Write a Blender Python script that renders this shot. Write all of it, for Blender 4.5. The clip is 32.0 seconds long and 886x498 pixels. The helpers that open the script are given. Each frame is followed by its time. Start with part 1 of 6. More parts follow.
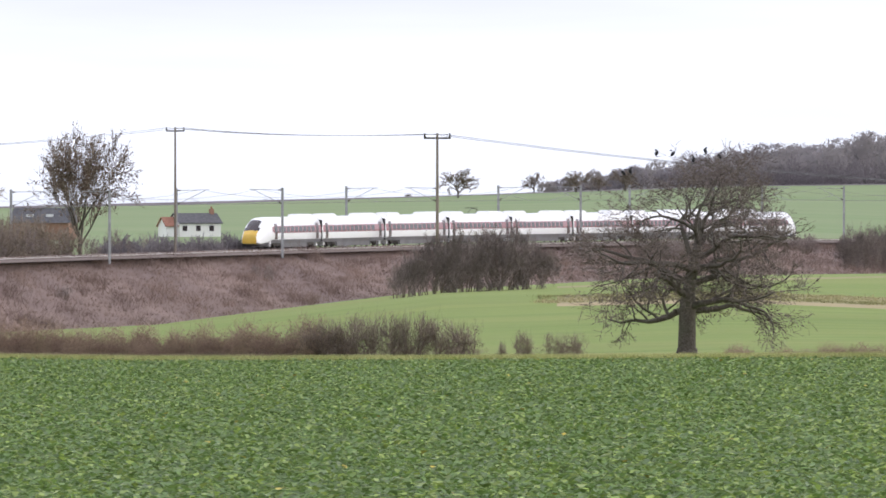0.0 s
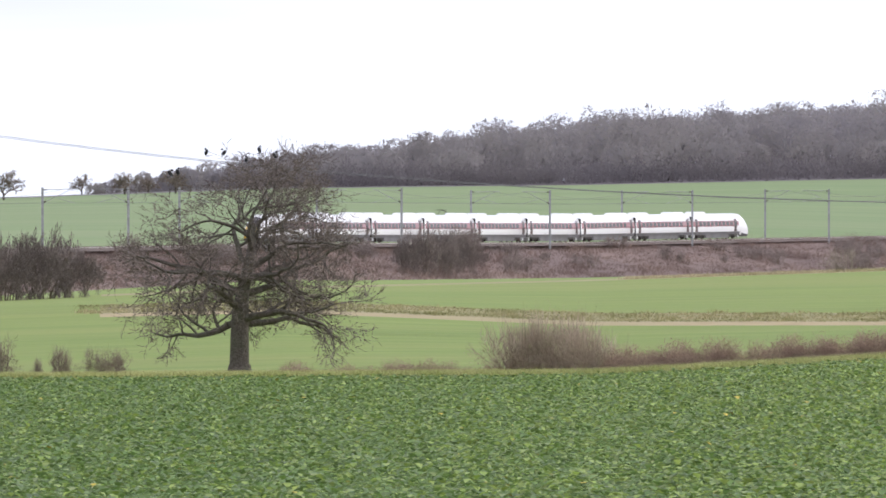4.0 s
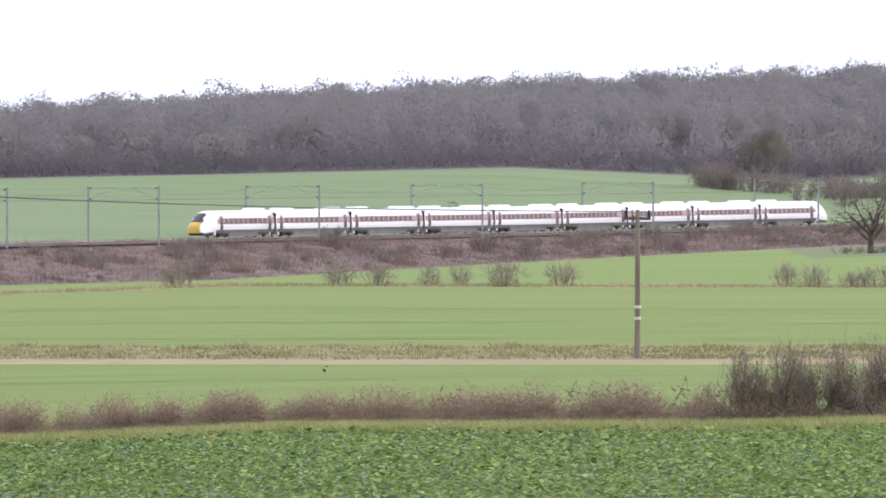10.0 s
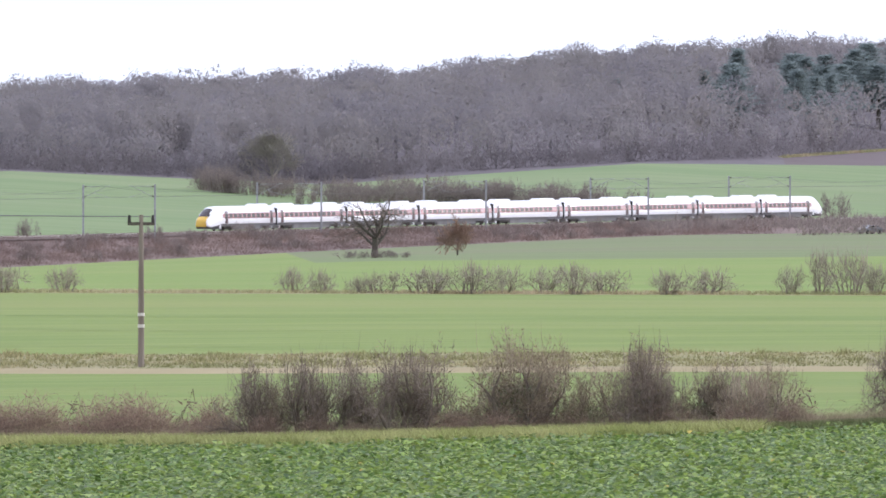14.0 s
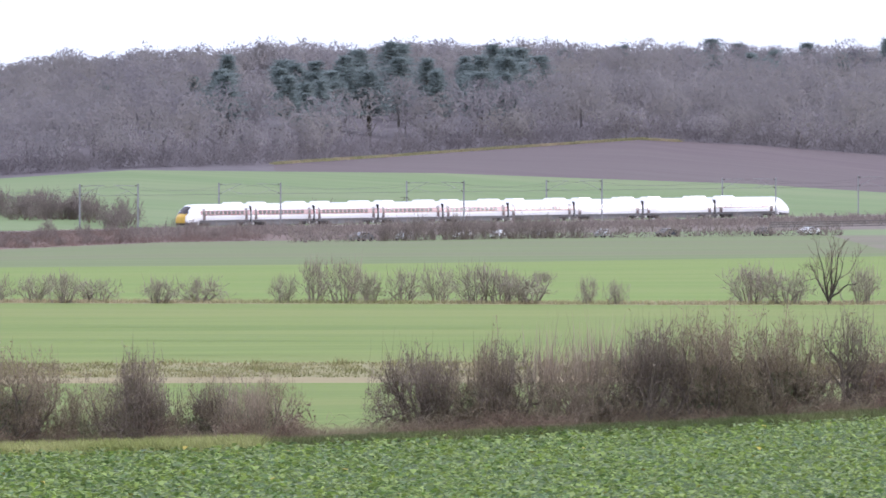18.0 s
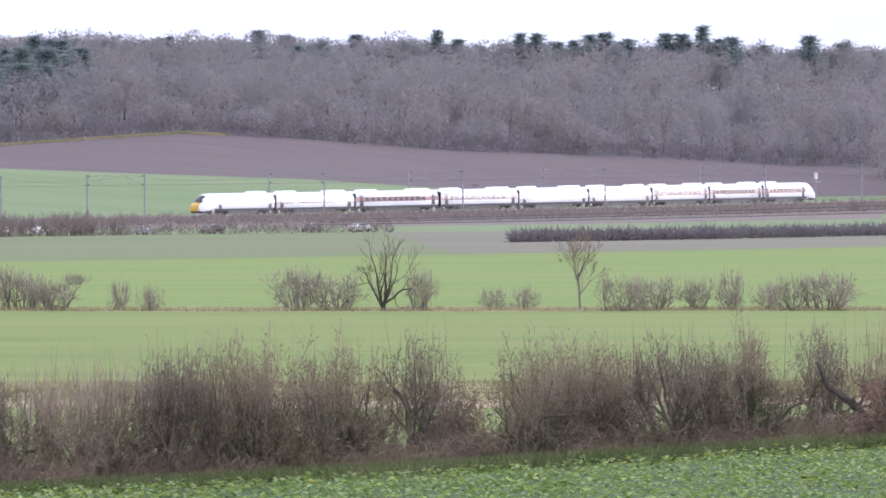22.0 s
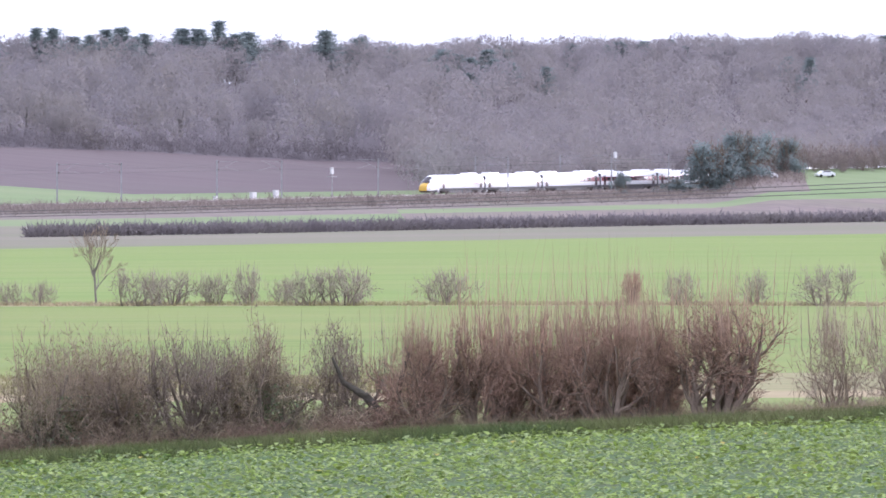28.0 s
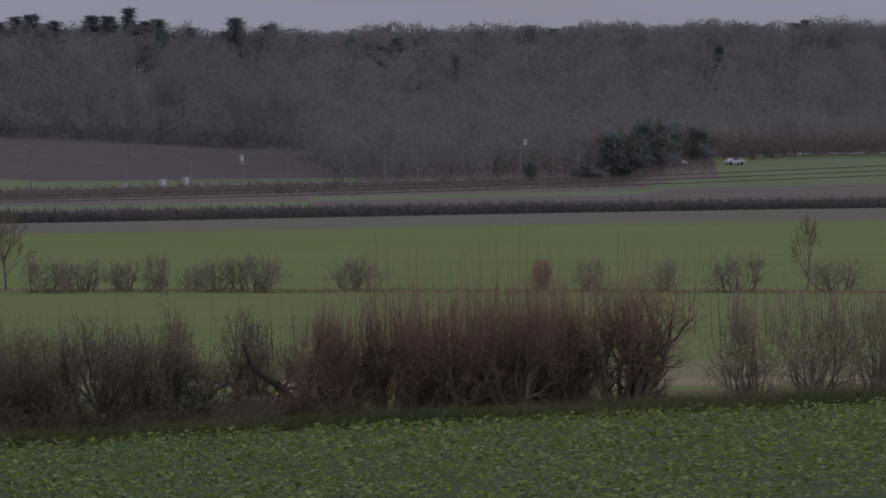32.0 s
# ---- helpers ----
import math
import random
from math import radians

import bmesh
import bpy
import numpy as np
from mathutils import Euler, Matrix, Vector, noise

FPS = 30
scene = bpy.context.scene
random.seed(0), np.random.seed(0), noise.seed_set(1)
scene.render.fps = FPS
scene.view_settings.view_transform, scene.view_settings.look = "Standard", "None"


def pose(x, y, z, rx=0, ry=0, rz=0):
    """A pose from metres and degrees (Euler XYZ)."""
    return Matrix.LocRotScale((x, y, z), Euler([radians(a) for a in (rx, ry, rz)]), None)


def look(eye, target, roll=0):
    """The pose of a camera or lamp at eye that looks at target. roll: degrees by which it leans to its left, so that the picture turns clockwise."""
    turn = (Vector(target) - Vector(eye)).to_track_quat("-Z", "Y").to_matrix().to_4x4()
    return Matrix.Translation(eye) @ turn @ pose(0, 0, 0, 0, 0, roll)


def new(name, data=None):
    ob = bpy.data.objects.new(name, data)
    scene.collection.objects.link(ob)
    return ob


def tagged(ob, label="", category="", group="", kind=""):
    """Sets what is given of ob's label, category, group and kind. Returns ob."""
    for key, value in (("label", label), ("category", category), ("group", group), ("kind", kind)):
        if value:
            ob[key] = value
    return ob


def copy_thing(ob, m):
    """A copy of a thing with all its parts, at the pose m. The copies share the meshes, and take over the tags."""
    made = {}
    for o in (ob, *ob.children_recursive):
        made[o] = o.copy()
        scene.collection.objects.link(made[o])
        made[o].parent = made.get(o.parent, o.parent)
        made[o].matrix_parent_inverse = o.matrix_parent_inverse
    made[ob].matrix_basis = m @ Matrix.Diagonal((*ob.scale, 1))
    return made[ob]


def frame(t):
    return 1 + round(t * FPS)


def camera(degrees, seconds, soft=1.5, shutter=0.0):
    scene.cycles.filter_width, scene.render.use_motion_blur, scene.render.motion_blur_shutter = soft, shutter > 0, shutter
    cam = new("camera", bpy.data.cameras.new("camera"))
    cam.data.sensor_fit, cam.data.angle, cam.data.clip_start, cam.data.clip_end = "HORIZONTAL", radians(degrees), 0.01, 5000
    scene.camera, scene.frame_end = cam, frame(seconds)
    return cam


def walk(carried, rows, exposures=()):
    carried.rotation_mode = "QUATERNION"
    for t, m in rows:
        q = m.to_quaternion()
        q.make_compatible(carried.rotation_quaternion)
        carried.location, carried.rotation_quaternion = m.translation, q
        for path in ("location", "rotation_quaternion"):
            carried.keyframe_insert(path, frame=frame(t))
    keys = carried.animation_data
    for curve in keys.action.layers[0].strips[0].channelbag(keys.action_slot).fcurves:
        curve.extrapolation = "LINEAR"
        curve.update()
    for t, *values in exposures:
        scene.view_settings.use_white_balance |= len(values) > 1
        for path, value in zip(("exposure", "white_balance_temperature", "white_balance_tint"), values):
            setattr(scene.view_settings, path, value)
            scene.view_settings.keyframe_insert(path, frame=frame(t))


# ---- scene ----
cam = camera(4.664, 32.0, soft=1.7)

# seconds, eye x, y, z, bearing, tilt, lean
PATH = (
    (0, 0.00, 0.00, -0.00, 0.0000, -0.1816, -0.017), (0.5, -0.03, 0.16, 0.01, 0.3386, -0.1822, -0.017), (1, -0.04, 0.25, 0.01, 0.6790, -0.1784, -0.018),
    (1.5, -0.05, 0.30, 0.02, 0.9717, -0.1728, -0.019), (2, -0.01, 2.28, 0.04, 1.1966, -0.1638, -0.022), (2.5, 0.06, 7.69, 0.06, 1.4474, -0.1619, -0.026),
    (3, 0.25, 19.58, 0.08, 1.6932, -0.1599, -0.030), (3.5, 0.58, 37.33, 0.11, 2.0309, -0.1678, -0.036), (5.5, 3.90, 109.41, 0.32, 3.2239, -0.1658, -0.032),
    (6, 4.85, 127.21, 0.37, 3.5061, -0.1636, -0.022), (6.5, 6.37, 145.01, 0.45, 3.7793, -0.1711, -0.020), (7, 7.88, 162.81, 0.54, 4.0807, -0.1797, -0.020),
    (7.5, 9.52, 180.60, 0.63, 4.4178, -0.1928, -0.024), (8, 10.98, 198.32, 0.69, 4.7136, -0.2065, -0.023), (8.5, 11.55, 204.05, 0.73, 5.0915, -0.2015, -0.024),
    (9, 11.69, 205.74, 0.78, 5.4135, -0.1993, -0.027), (9.5, 12.10, 209.92, 0.80, 5.6916, -0.1999, -0.027), (10, 13.30, 221.04, 0.85, 5.9119, -0.2023, -0.027),
    (10.5, 14.24, 229.83, 0.89, 6.2306, -0.2038, -0.023), (11, 14.63, 233.65, 0.91, 6.4960, -0.2055, -0.016), (11.5, 14.85, 235.51, 0.93, 6.8662, -0.2018, -0.006),
    (12, 14.85, 235.52, 0.94, 7.2472, -0.1991, -0.001), (12.5, 14.87, 235.52, 0.94, 7.5355, -0.1920, -0.002), (13, 14.88, 235.52, 0.95, 7.8819, -0.1920, -0.000),
    (13.5, 14.89, 235.52, 0.95, 8.2358, -0.1858, -0.002), (14, 14.90, 235.52, 0.95, 8.5421, -0.1868, -0.003), (14.5, 14.89, 235.53, 0.95, 8.9086, -0.1797, -0.005),
    (16.5, 14.87, 235.54, 0.95, 10.1545, -0.1747, -0.007), (17, 14.85, 235.54, 0.95, 10.4683, -0.1689, -0.006), (17.5, 14.73, 237.20, 0.96, 10.9080, -0.1620, -0.003),
    (18, 16.89, 248.21, 0.98, 11.2345, -0.1507, 0.004), (18.5, 20.73, 265.56, 1.03, 11.5095, -0.1546, 0.008), (19, 24.69, 282.89, 1.11, 11.7889, -0.1656, 0.008),
    (19.5, 28.70, 300.20, 1.19, 12.0640, -0.1890, 0.005), (20, 31.06, 309.95, 1.24, 12.4079, -0.1980, -0.000), (20.5, 31.61, 312.25, 1.25, 12.8005, -0.2021, -0.006),
    (21, 31.61, 312.27, 1.26, 13.1441, -0.1936, -0.011), (21.5, 31.61, 312.30, 1.27, 13.4183, -0.1903, -0.014), (22, 31.62, 312.33, 1.27, 13.6137, -0.1794, -0.016),
    (22.5, 31.62, 312.34, 1.27, 13.7944, -0.1794, -0.014), (23, 31.62, 312.35, 1.28, 14.0738, -0.1767, -0.009), (23.5, 31.62, 312.35, 1.28, 14.3591, -0.1787, -0.003),
    (24, 31.63, 312.35, 1.28, 14.6538, -0.1776, 0.002), (24.5, 31.63, 312.37, 1.28, 14.9691, -0.1724, 0.002), (25, 31.64, 312.40, 1.28, 15.2474, -0.1658, -0.000),
    (25.5, 31.65, 312.42, 1.28, 15.4441, -0.1594, -0.002), (26, 31.66, 312.43, 1.28, 15.6606, -0.1657, -0.004), (26.5, 31.67, 312.41, 1.28, 15.8571, -0.1658, -0.005),
    (28.5, 31.57, 312.06, 1.28, 16.2263, -0.2212, -0.005), (29, 31.56, 312.04, 1.28, 16.2982, -0.2342, -0.004), (29.5, 31.56, 312.02, 1.28, 16.3632, -0.2426, -0.002),
    (30, 31.54, 312.01, 1.28, 16.4457, -0.2484, 0.000), (30.5, 31.54, 311.99, 1.28, 16.5169, -0.2472, 0.001), (31, 31.53, 311.98, 1.28, 16.5789, -0.2556, 0.001),
    (31.5, 31.53, 311.97, 1.28, 16.6135, -0.2521, 0.001), (32, 31.53, 311.97, 1.28, 16.6364, -0.2740, 0.002),
)


def aim(x, y, z, bearing, tilt, lean):
    b, e = radians(bearing), radians(tilt)
    way = Vector((math.sin(b) * math.cos(e), math.cos(b) * math.cos(e), math.sin(e)))
    eye = Vector((x, y, z))
    return look(eye, eye + way * 100, lean)


walk(cam, [(row[0], aim(*row[1:])) for row in PATH],
     exposures=[(s, e, float(np.interp(s, [0, 13, 18, 29.3, 31], [6180, 6060, 5720, 5680, 5900])), float(np.interp(s, [0, 13, 18, 26], [16.5, 16, 19.5, 24]))) for s, e in ((0, 0.52), (3.5, 0.56), (7.0, 0.63), (18.0, 0.66), (23.0, 0.69), (27.0, 0.84), (28.8, 0.96), (29.3, 0.94), (29.7, 0.83), (30.0, 0.70), (30.5, 0.40), (31.0, -0.02), (31.5, -0.63), (32.0, -1.36))])

# ---- world and sun: bright thin overcast, low sun to the right ----
SUN_BEARING, SUN_HEIGHT = 74, 9
world = bpy.data.worlds.new("world")
scene.world = world
world.use_nodes = True
wn, wl = world.node_tree.nodes, world.node_tree.links
sky = wn.new("ShaderNodeTexSky")
sky.sky_type, sky.sun_disc = "NISHITA", False
sky.sun_elevation, sky.sun_rotation = radians(SUN_HEIGHT), radians(SUN_BEARING)
sky.air_density, sky.dust_density = 1.0, 3.0
wcoord = wn.new("ShaderNodeTexCoord")
wmap = wn.new("ShaderNodeMapping")
wmap.inputs["Scale"].default_value = (5, 5, 60)
wnoise = wn.new("ShaderNodeTexNoise")
wnoise.inputs["Scale"].default_value, wnoise.inputs["Detail"].default_value = 1.0, 6
wramp = wn.new("ShaderNodeValToRGB")
wramp.color_ramp.elements[0].position, wramp.color_ramp.elements[1].position = 0.3, 0.62
wramp.color_ramp.elements[0].color = (0.68, 0.68, 0.68, 1)
wramp.color_ramp.elements[1].color = (0.97, 0.97, 0.97, 1)
wmix = wn.new("ShaderNodeMix")
wmix.data_type = "RGBA"
# thin cloud, brighter towards the zenith
wsep = wn.new("ShaderNodeSeparateXYZ")
wup = wn.new("ShaderNodeMapRange")
wup.inputs["From Min"].default_value, wup.inputs["From Max"].default_value = 0.0, 0.35
wcloud = wn.new("ShaderNodeMix")
wcloud.data_type = "RGBA"
wcloud.inputs["A"].default_value, wcloud.inputs["B"].default_value = (7.7, 8.1, 8.7, 1), (10.4, 10.6, 11.2, 1)
wl.new(wcoord.outputs["Generated"], wsep.inputs["Vector"])
wl.new(wsep.outputs["Z"], wup.inputs["Value"])
wl.new(wup.outputs["Result"], wcloud.inputs["Factor"])
wl.new(wcloud.outputs["Result"], wmix.inputs["B"])
wl.new(wcoord.outputs["Generated"], wmap.inputs["Vector"])
wl.new(wmap.outputs["Vector"], wnoise.inputs["Vector"])
wl.new(wnoise.outputs["Fac"], wramp.inputs["Fac"])
wl.new(wramp.outputs["Color"], wmix.inputs["Factor"])
wl.new(sky.outputs["Color"], wmix.inputs["A"])
wl.new(wmix.outputs["Result"], wn["Background"].inputs["Color"])
wn["Background"].inputs["Strength"].default_value = 0.1

sun = new("sun", bpy.data.lights.new("sun", "SUN"))
sun.data.energy, sun.data.angle, sun.data.color = 1.15, radians(15), (1.0, 0.96, 0.92)
sb, se = radians(SUN_BEARING), radians(SUN_HEIGHT)
sun.matrix_world = look((0, 0, 200), Vector((0, 0, 200)) - 100 * Vector((math.sin(sb) * math.cos(se), math.cos(sb) * math.cos(se), math.sin(se))))

# ---- materials ----
def mat(name, a, b, scale=1.0, rough=0.85, wide=None, wide_scale=0.05, wide_amount=0.5, bump=0.0, bump_scale=None,
        stretch=(1, 1, 1), metal=0.0, island=0.0, spec=0.3, each=0.0, coat=0.0, thin=0.0):
    m = bpy.data.materials.new(name)
    m.use_nodes = True
    n, l = m.node_tree.nodes, m.node_tree.links
    p = n["Principled BSDF"]
    p.inputs["Roughness"].default_value, p.inputs["Metallic"].default_value = rough, metal
    p.inputs["Specular IOR Level"].default_value = spec
    p.inputs["Coat Weight"].default_value = coat
    p.inputs["Coat Roughness"].default_value = 0.12
    co = n.new("ShaderNodeTexCoord")
    mp = n.new("ShaderNodeMapping")
    mp.inputs["Scale"].default_value = stretch
    l.new(co.outputs["Object"], mp.inputs["Vector"])
    no = n.new("ShaderNodeTexNoise")
    no.inputs["Scale"].default_value, no.inputs["Detail"].default_value = scale, 6
    l.new(mp.outputs["Vector"], no.inputs["Vector"])
    ra = n.new("ShaderNodeValToRGB")
    ra.color_ramp.elements[0].position, ra.color_ramp.elements[1].position = 0.32, 0.68
    ra.color_ramp.elements[0].color, ra.color_ramp.elements[1].color = (*a, 1), (*b, 1)
    l.new(no.outputs["Fac"], ra.inputs["Fac"])
    col = ra.outputs["Color"]
    if wide:
        nw = n.new("ShaderNodeTexNoise")
        nw.inputs["Scale"].default_value, nw.inputs["Detail"].default_value = wide_scale, 4
        l.new(mp.outputs["Vector"], nw.inputs["Vector"])
        rw = n.new("ShaderNodeMapRange")
        rw.inputs["From Min"].default_value, rw.inputs["From Max"].default_value = 0.4, 0.65
        rw.inputs["To Max"].default_value = wide_amount
        l.new(nw.outputs["Fac"], rw.inputs["Value"])
        mx = n.new("ShaderNodeMix")
        mx.data_type = "RGBA"
        mx.inputs["B"].default_value = (*wide, 1)
        l.new(rw.outputs["Result"], mx.inputs["Factor"])
        l.new(col, mx.inputs["A"])
        col = mx.outputs["Result"]
    if island or each:
        hs = n.new("ShaderNodeHueSaturation")
        if island:
            g = n.new("ShaderNodeNewGeometry")
            src = g.outputs["Random Per Island"]
        else:
            g = n.new("ShaderNodeObjectInfo")
            src = g.outputs["Random"]
        mr = n.new("ShaderNodeMapRange")
        k = island or each
        mr.inputs["To Min"].default_value, mr.inputs["To Max"].default_value = 1 - k, 1 + k
        l.new(src, mr.inputs["Value"])
        l.new(mr.outputs["Result"], hs.inputs["Value"])
        l.new(col, hs.inputs["Color"])
        col = hs.outputs["Color"]
    l.new(col, p.inputs["Base Color"])
    if thin:
        # light that comes through the leaf; on bare twigs, added to lift their shade
        tr = n.new("ShaderNodeBsdfTranslucent")
        ms = n.new("ShaderNodeMixShader")
        ms.inputs["Fac"].default_value = thin
        l.new(col, tr.inputs["Color"])
        l.new(p.outputs["BSDF"], ms.inputs[1])
        l.new(tr.outputs["BSDF"], ms.inputs[2])
        l.new(ms.outputs["Shader"], n["Material Output"].inputs["Surface"])
    if bump:
        bu = n.new("ShaderNodeBump")
        bu.inputs["Strength"].default_value, bu.inputs["Distance"].default_value = bump, 0.15
        nb = no
        if bump_scale:
            nb = n.new("ShaderNodeTexNoise")
            nb.inputs["Scale"].default_value, nb.inputs["Detail"].default_value = bump_scale, 5
            l.new(mp.outputs["Vector"], nb.inputs["Vector"])
        l.new(nb.outputs["Fac"], bu.inputs["Height"])
        l.new(bu.outputs["Normal"], p.inputs["Normal"])
    return m


M_SOIL = mat("crop_soil", (0.06, 0.11, 0.03), (0.09, 0.15, 0.045), 1.5, 0.95, (0.07, 0.08, 0.03), 0.2, 0.5, 0.5)
M_BANK = mat("bank_grass", (0.13, 0.14, 0.04), (0.26, 0.20, 0.10), 0.5, 0.95, (0.10, 0.13, 0.03), 0.08, 0.7, 0.6)
M_WHEAT = mat("young_wheat", (0.13, 0.192, 0.032), (0.198, 0.25, 0.054), 0.5, 0.9, (0.22, 0.238, 0.066), 0.04, 0.6, 0.4, 2.0, stretch=(0.1, 1, 1))
M_WHEAT_B = mat("young_wheat_far", (0.138, 0.20, 0.035), (0.206, 0.257, 0.057), 0.4, 0.9, (0.225, 0.246, 0.07), 0.035, 0.6, 0.4, 2.0, stretch=(0.1, 1, 1))
M_WHEAT_C = mat("young_wheat_bright", (0.147, 0.222, 0.038), (0.206, 0.271, 0.06), 0.3, 0.9, (0.225, 0.26, 0.074), 0.025, 0.5, 0.4, 2.0, stretch=(0.1, 1, 1))
M_STRIP = mat("rough_strip", (0.19, 0.20, 0.075), (0.34, 0.295, 0.15), 0.9, 0.95, (0.27, 0.225, 0.115), 0.25, 0.7, 0.6, stretch=(0.15, 1, 1))
M_TRACKWAY = mat("bare_track", (0.32, 0.245, 0.135), (0.39, 0.305, 0.175), 0.4, 0.95, (0.28, 0.25, 0.12), 0.05, 0.6, 0.4)
M_OLIVE = mat("stubble_field", (0.138, 0.182, 0.066), (0.185, 0.217, 0.092), 0.06, 0.95, (0.185, 0.178, 0.10), 0.02, 0.7, 0.3, 1.5, stretch=(0.06, 1, 1))
M_FALLOW = mat("fallow_field", (0.178, 0.155, 0.112), (0.215, 0.195, 0.138), 0.06, 0.95, (0.165, 0.18, 0.09), 0.015, 0.7, 0.3, 1.5, stretch=(0.06, 1, 1))
M_EMBANK = mat("embankment_scrub", (0.165, 0.115, 0.098), (0.245, 0.175, 0.143), 0.15, 0.95, (0.145, 0.105, 0.096), 0.03, 0.8, 0.8, 0.8)
M_BALLAST = mat("track_ballast", (0.12, 0.092, 0.08), (0.165, 0.13, 0.112), 3.0, 0.95, (0.13, 0.098, 0.08), 0.1, 0.5, 0.5)
M_VERGE = mat("verge", (0.165, 0.13, 0.118), (0.235, 0.185, 0.16), 0.2, 0.95, (0.18, 0.165, 0.115), 0.03, 0.6, 0.6)
M_HILL = mat("hill_wheat", (0.15, 0.215, 0.083), (0.19, 0.248, 0.105), 0.12, 0.9, (0.21, 0.25, 0.12), 0.015, 0.6, 0.2, 1.5, stretch=(0.12, 1, 1))
M_PLOUGH = mat("ploughed_field", (0.118, 0.088, 0.09), (0.15, 0.115, 0.113), 0.15, 0.95, (0.136, 0.11, 0.104), 0.01, 0.6, 0.5, 0.6, stretch=(0.12, 1, 1))
M_LITTER = mat("wood_floor", (0.12, 0.105, 0.11), (0.17, 0.145, 0.15), 0.2, 1.0, (0.11, 0.095, 0.10), 0.03, 0.5, 0.4)
M_FAR = mat("far_land", (0.10, 0.14, 0.06), (0.16, 0.18, 0.09), 0.02, 0.95)
M_LEAF = mat("crop_leaf", (0.088, 0.165, 0.028), (0.19, 0.275, 0.066), 2.2, 0.42, (0.14, 0.213, 0.095), 0.6, 0.5, island=0.38, spec=0.32, thin=0.35)
M_LEAF_YOUNG = mat("young_crop_leaf", (0.205, 0.295, 0.042), (0.35, 0.425, 0.105), 2.2, 0.35, (0.25, 0.325, 0.12), 0.6, 0.5, island=0.42, spec=0.42, thin=0.4)
M_LEAF_DRY = mat("dry_leaf", (0.42, 0.33, 0.06), (0.5, 0.40, 0.09), 1.0, 0.7, island=0.3)
M_GRASS = mat("dry_grass", (0.40, 0.33, 0.20), (0.50, 0.42, 0.27), 0.4, 0.9, (0.32, 0.33, 0.15), 0.06, 0.9, island=0.25, thin=0.3)
M_GREENGRASS = mat("green_grass", (0.33, 0.36, 0.12), (0.47, 0.46, 0.20), 0.4, 0.85, island=0.3, thin=0.35)
M_SCRUB = mat("bramble_scrub", (0.19, 0.135, 0.113), (0.29, 0.212, 0.172), 0.25, 0.95, (0.155, 0.113, 0.102), 0.05, 0.8, island=0.25, thin=0.3)
M_TWIG = mat("hawthorn_twig", (0.19, 0.15, 0.118), (0.315, 0.256, 0.203), 1.2, 0.9, (0.225, 0.192, 0.13), 0.25, 0.5, island=0.35, thin=0.35)
M_HEDGE = mat("hedge_twig", (0.24, 0.187, 0.138), (0.395, 0.315, 0.23), 1.2, 0.9, (0.27, 0.232, 0.13), 0.4, 0.6, island=0.35, thin=0.35)
M_TUSSOCK = mat("tussock_grass", (0.24, 0.235, 0.10), (0.40, 0.34, 0.19), 0.4, 0.9, (0.17, 0.185, 0.07), 0.12, 0.7, island=0.3, thin=0.3)
M_BANKGRASS = mat("bank_grass_blades", (0.13, 0.165, 0.055), (0.27, 0.255, 0.12), 0.5, 0.9, (0.085, 0.135, 0.045), 0.25, 0.8, island=0.3, thin=0.3)
M_STEM = mat("brown_stem", (0.13, 0.10, 0.08), (0.22, 0.175, 0.135), 5.0, 0.95, (0.17, 0.16, 0.10), 1.0, 0.5, 0.6)
M_DEADSTEM = mat("dead_stems", (0.34, 0.265, 0.185), (0.46, 0.37, 0.26), 0.8, 0.9, (0.26, 0.25, 0.13), 0.25, 0.7, island=0.3, thin=0.35)
M_TWIG_RED = mat("red_twig", (0.31, 0.20, 0.15), (0.425, 0.285, 0.205), 1.2, 0.85, (0.36, 0.29, 0.20), 0.4, 0.7, island=0.35, thin=0.4)
M_REDSTEM = mat("red_brown_stem", (0.17, 0.125, 0.095), (0.29, 0.22, 0.165), 3.0, 0.9, (0.22, 0.20, 0.13), 0.8, 0.5, 0.5)
M_TWIG_PALE = mat("pale_twig", (0.32, 0.255, 0.19), (0.43, 0.35, 0.26), 1.2, 0.9, island=0.3, thin=0.35)
M_BARK = mat("dark_bark", (0.07, 0.058, 0.048), (0.13, 0.11, 0.09), 6.0, 0.95, (0.11, 0.115, 0.075), 1.0, 0.5, 0.9)
M_OAKTWIG = mat("oak_twig", (0.13, 0.105, 0.09), (0.19, 0.155, 0.13), 2.0, 0.95, island=0.25)
M_GREYBARK = mat("grey_bark", (0.16, 0.14, 0.12), (0.25, 0.22, 0.19), 4.0, 0.9, bump=0.6)
# distance haze is mixed into the twig colour, paling and greying it
M_WOOD_HAZY = mat("hazy_bare_wood", (0.252, 0.236, 0.25), (0.342, 0.315, 0.312), 0.1, 1.0, (0.318, 0.292, 0.258), 0.03, 0.7, thin=0.5)
# lighter copy of the wood colour, with more haze put into it
M_WOOD_HAZIER = mat("hazier_bare_wood", (0.278, 0.257, 0.265), (0.366, 0.335, 0.332), 0.1, 1.0, (0.335, 0.307, 0.28), 0.03, 0.7, thin=0.5)
M_THICKET = mat("wood_edge_thicket", (0.165, 0.148, 0.158), (0.22, 0.20, 0.205), 0.2, 1.0, (0.205, 0.185, 0.17), 0.03, 0.5, island=0.1, thin=0.5)
# needle green lightened and blued in the colour itself to stand for haze
M_PINE_HAZY = mat("hazy_pine_needles", (0.225, 0.27, 0.262), (0.28, 0.325, 0.312), 0.5, 0.9, island=0.2, thin=0.6)
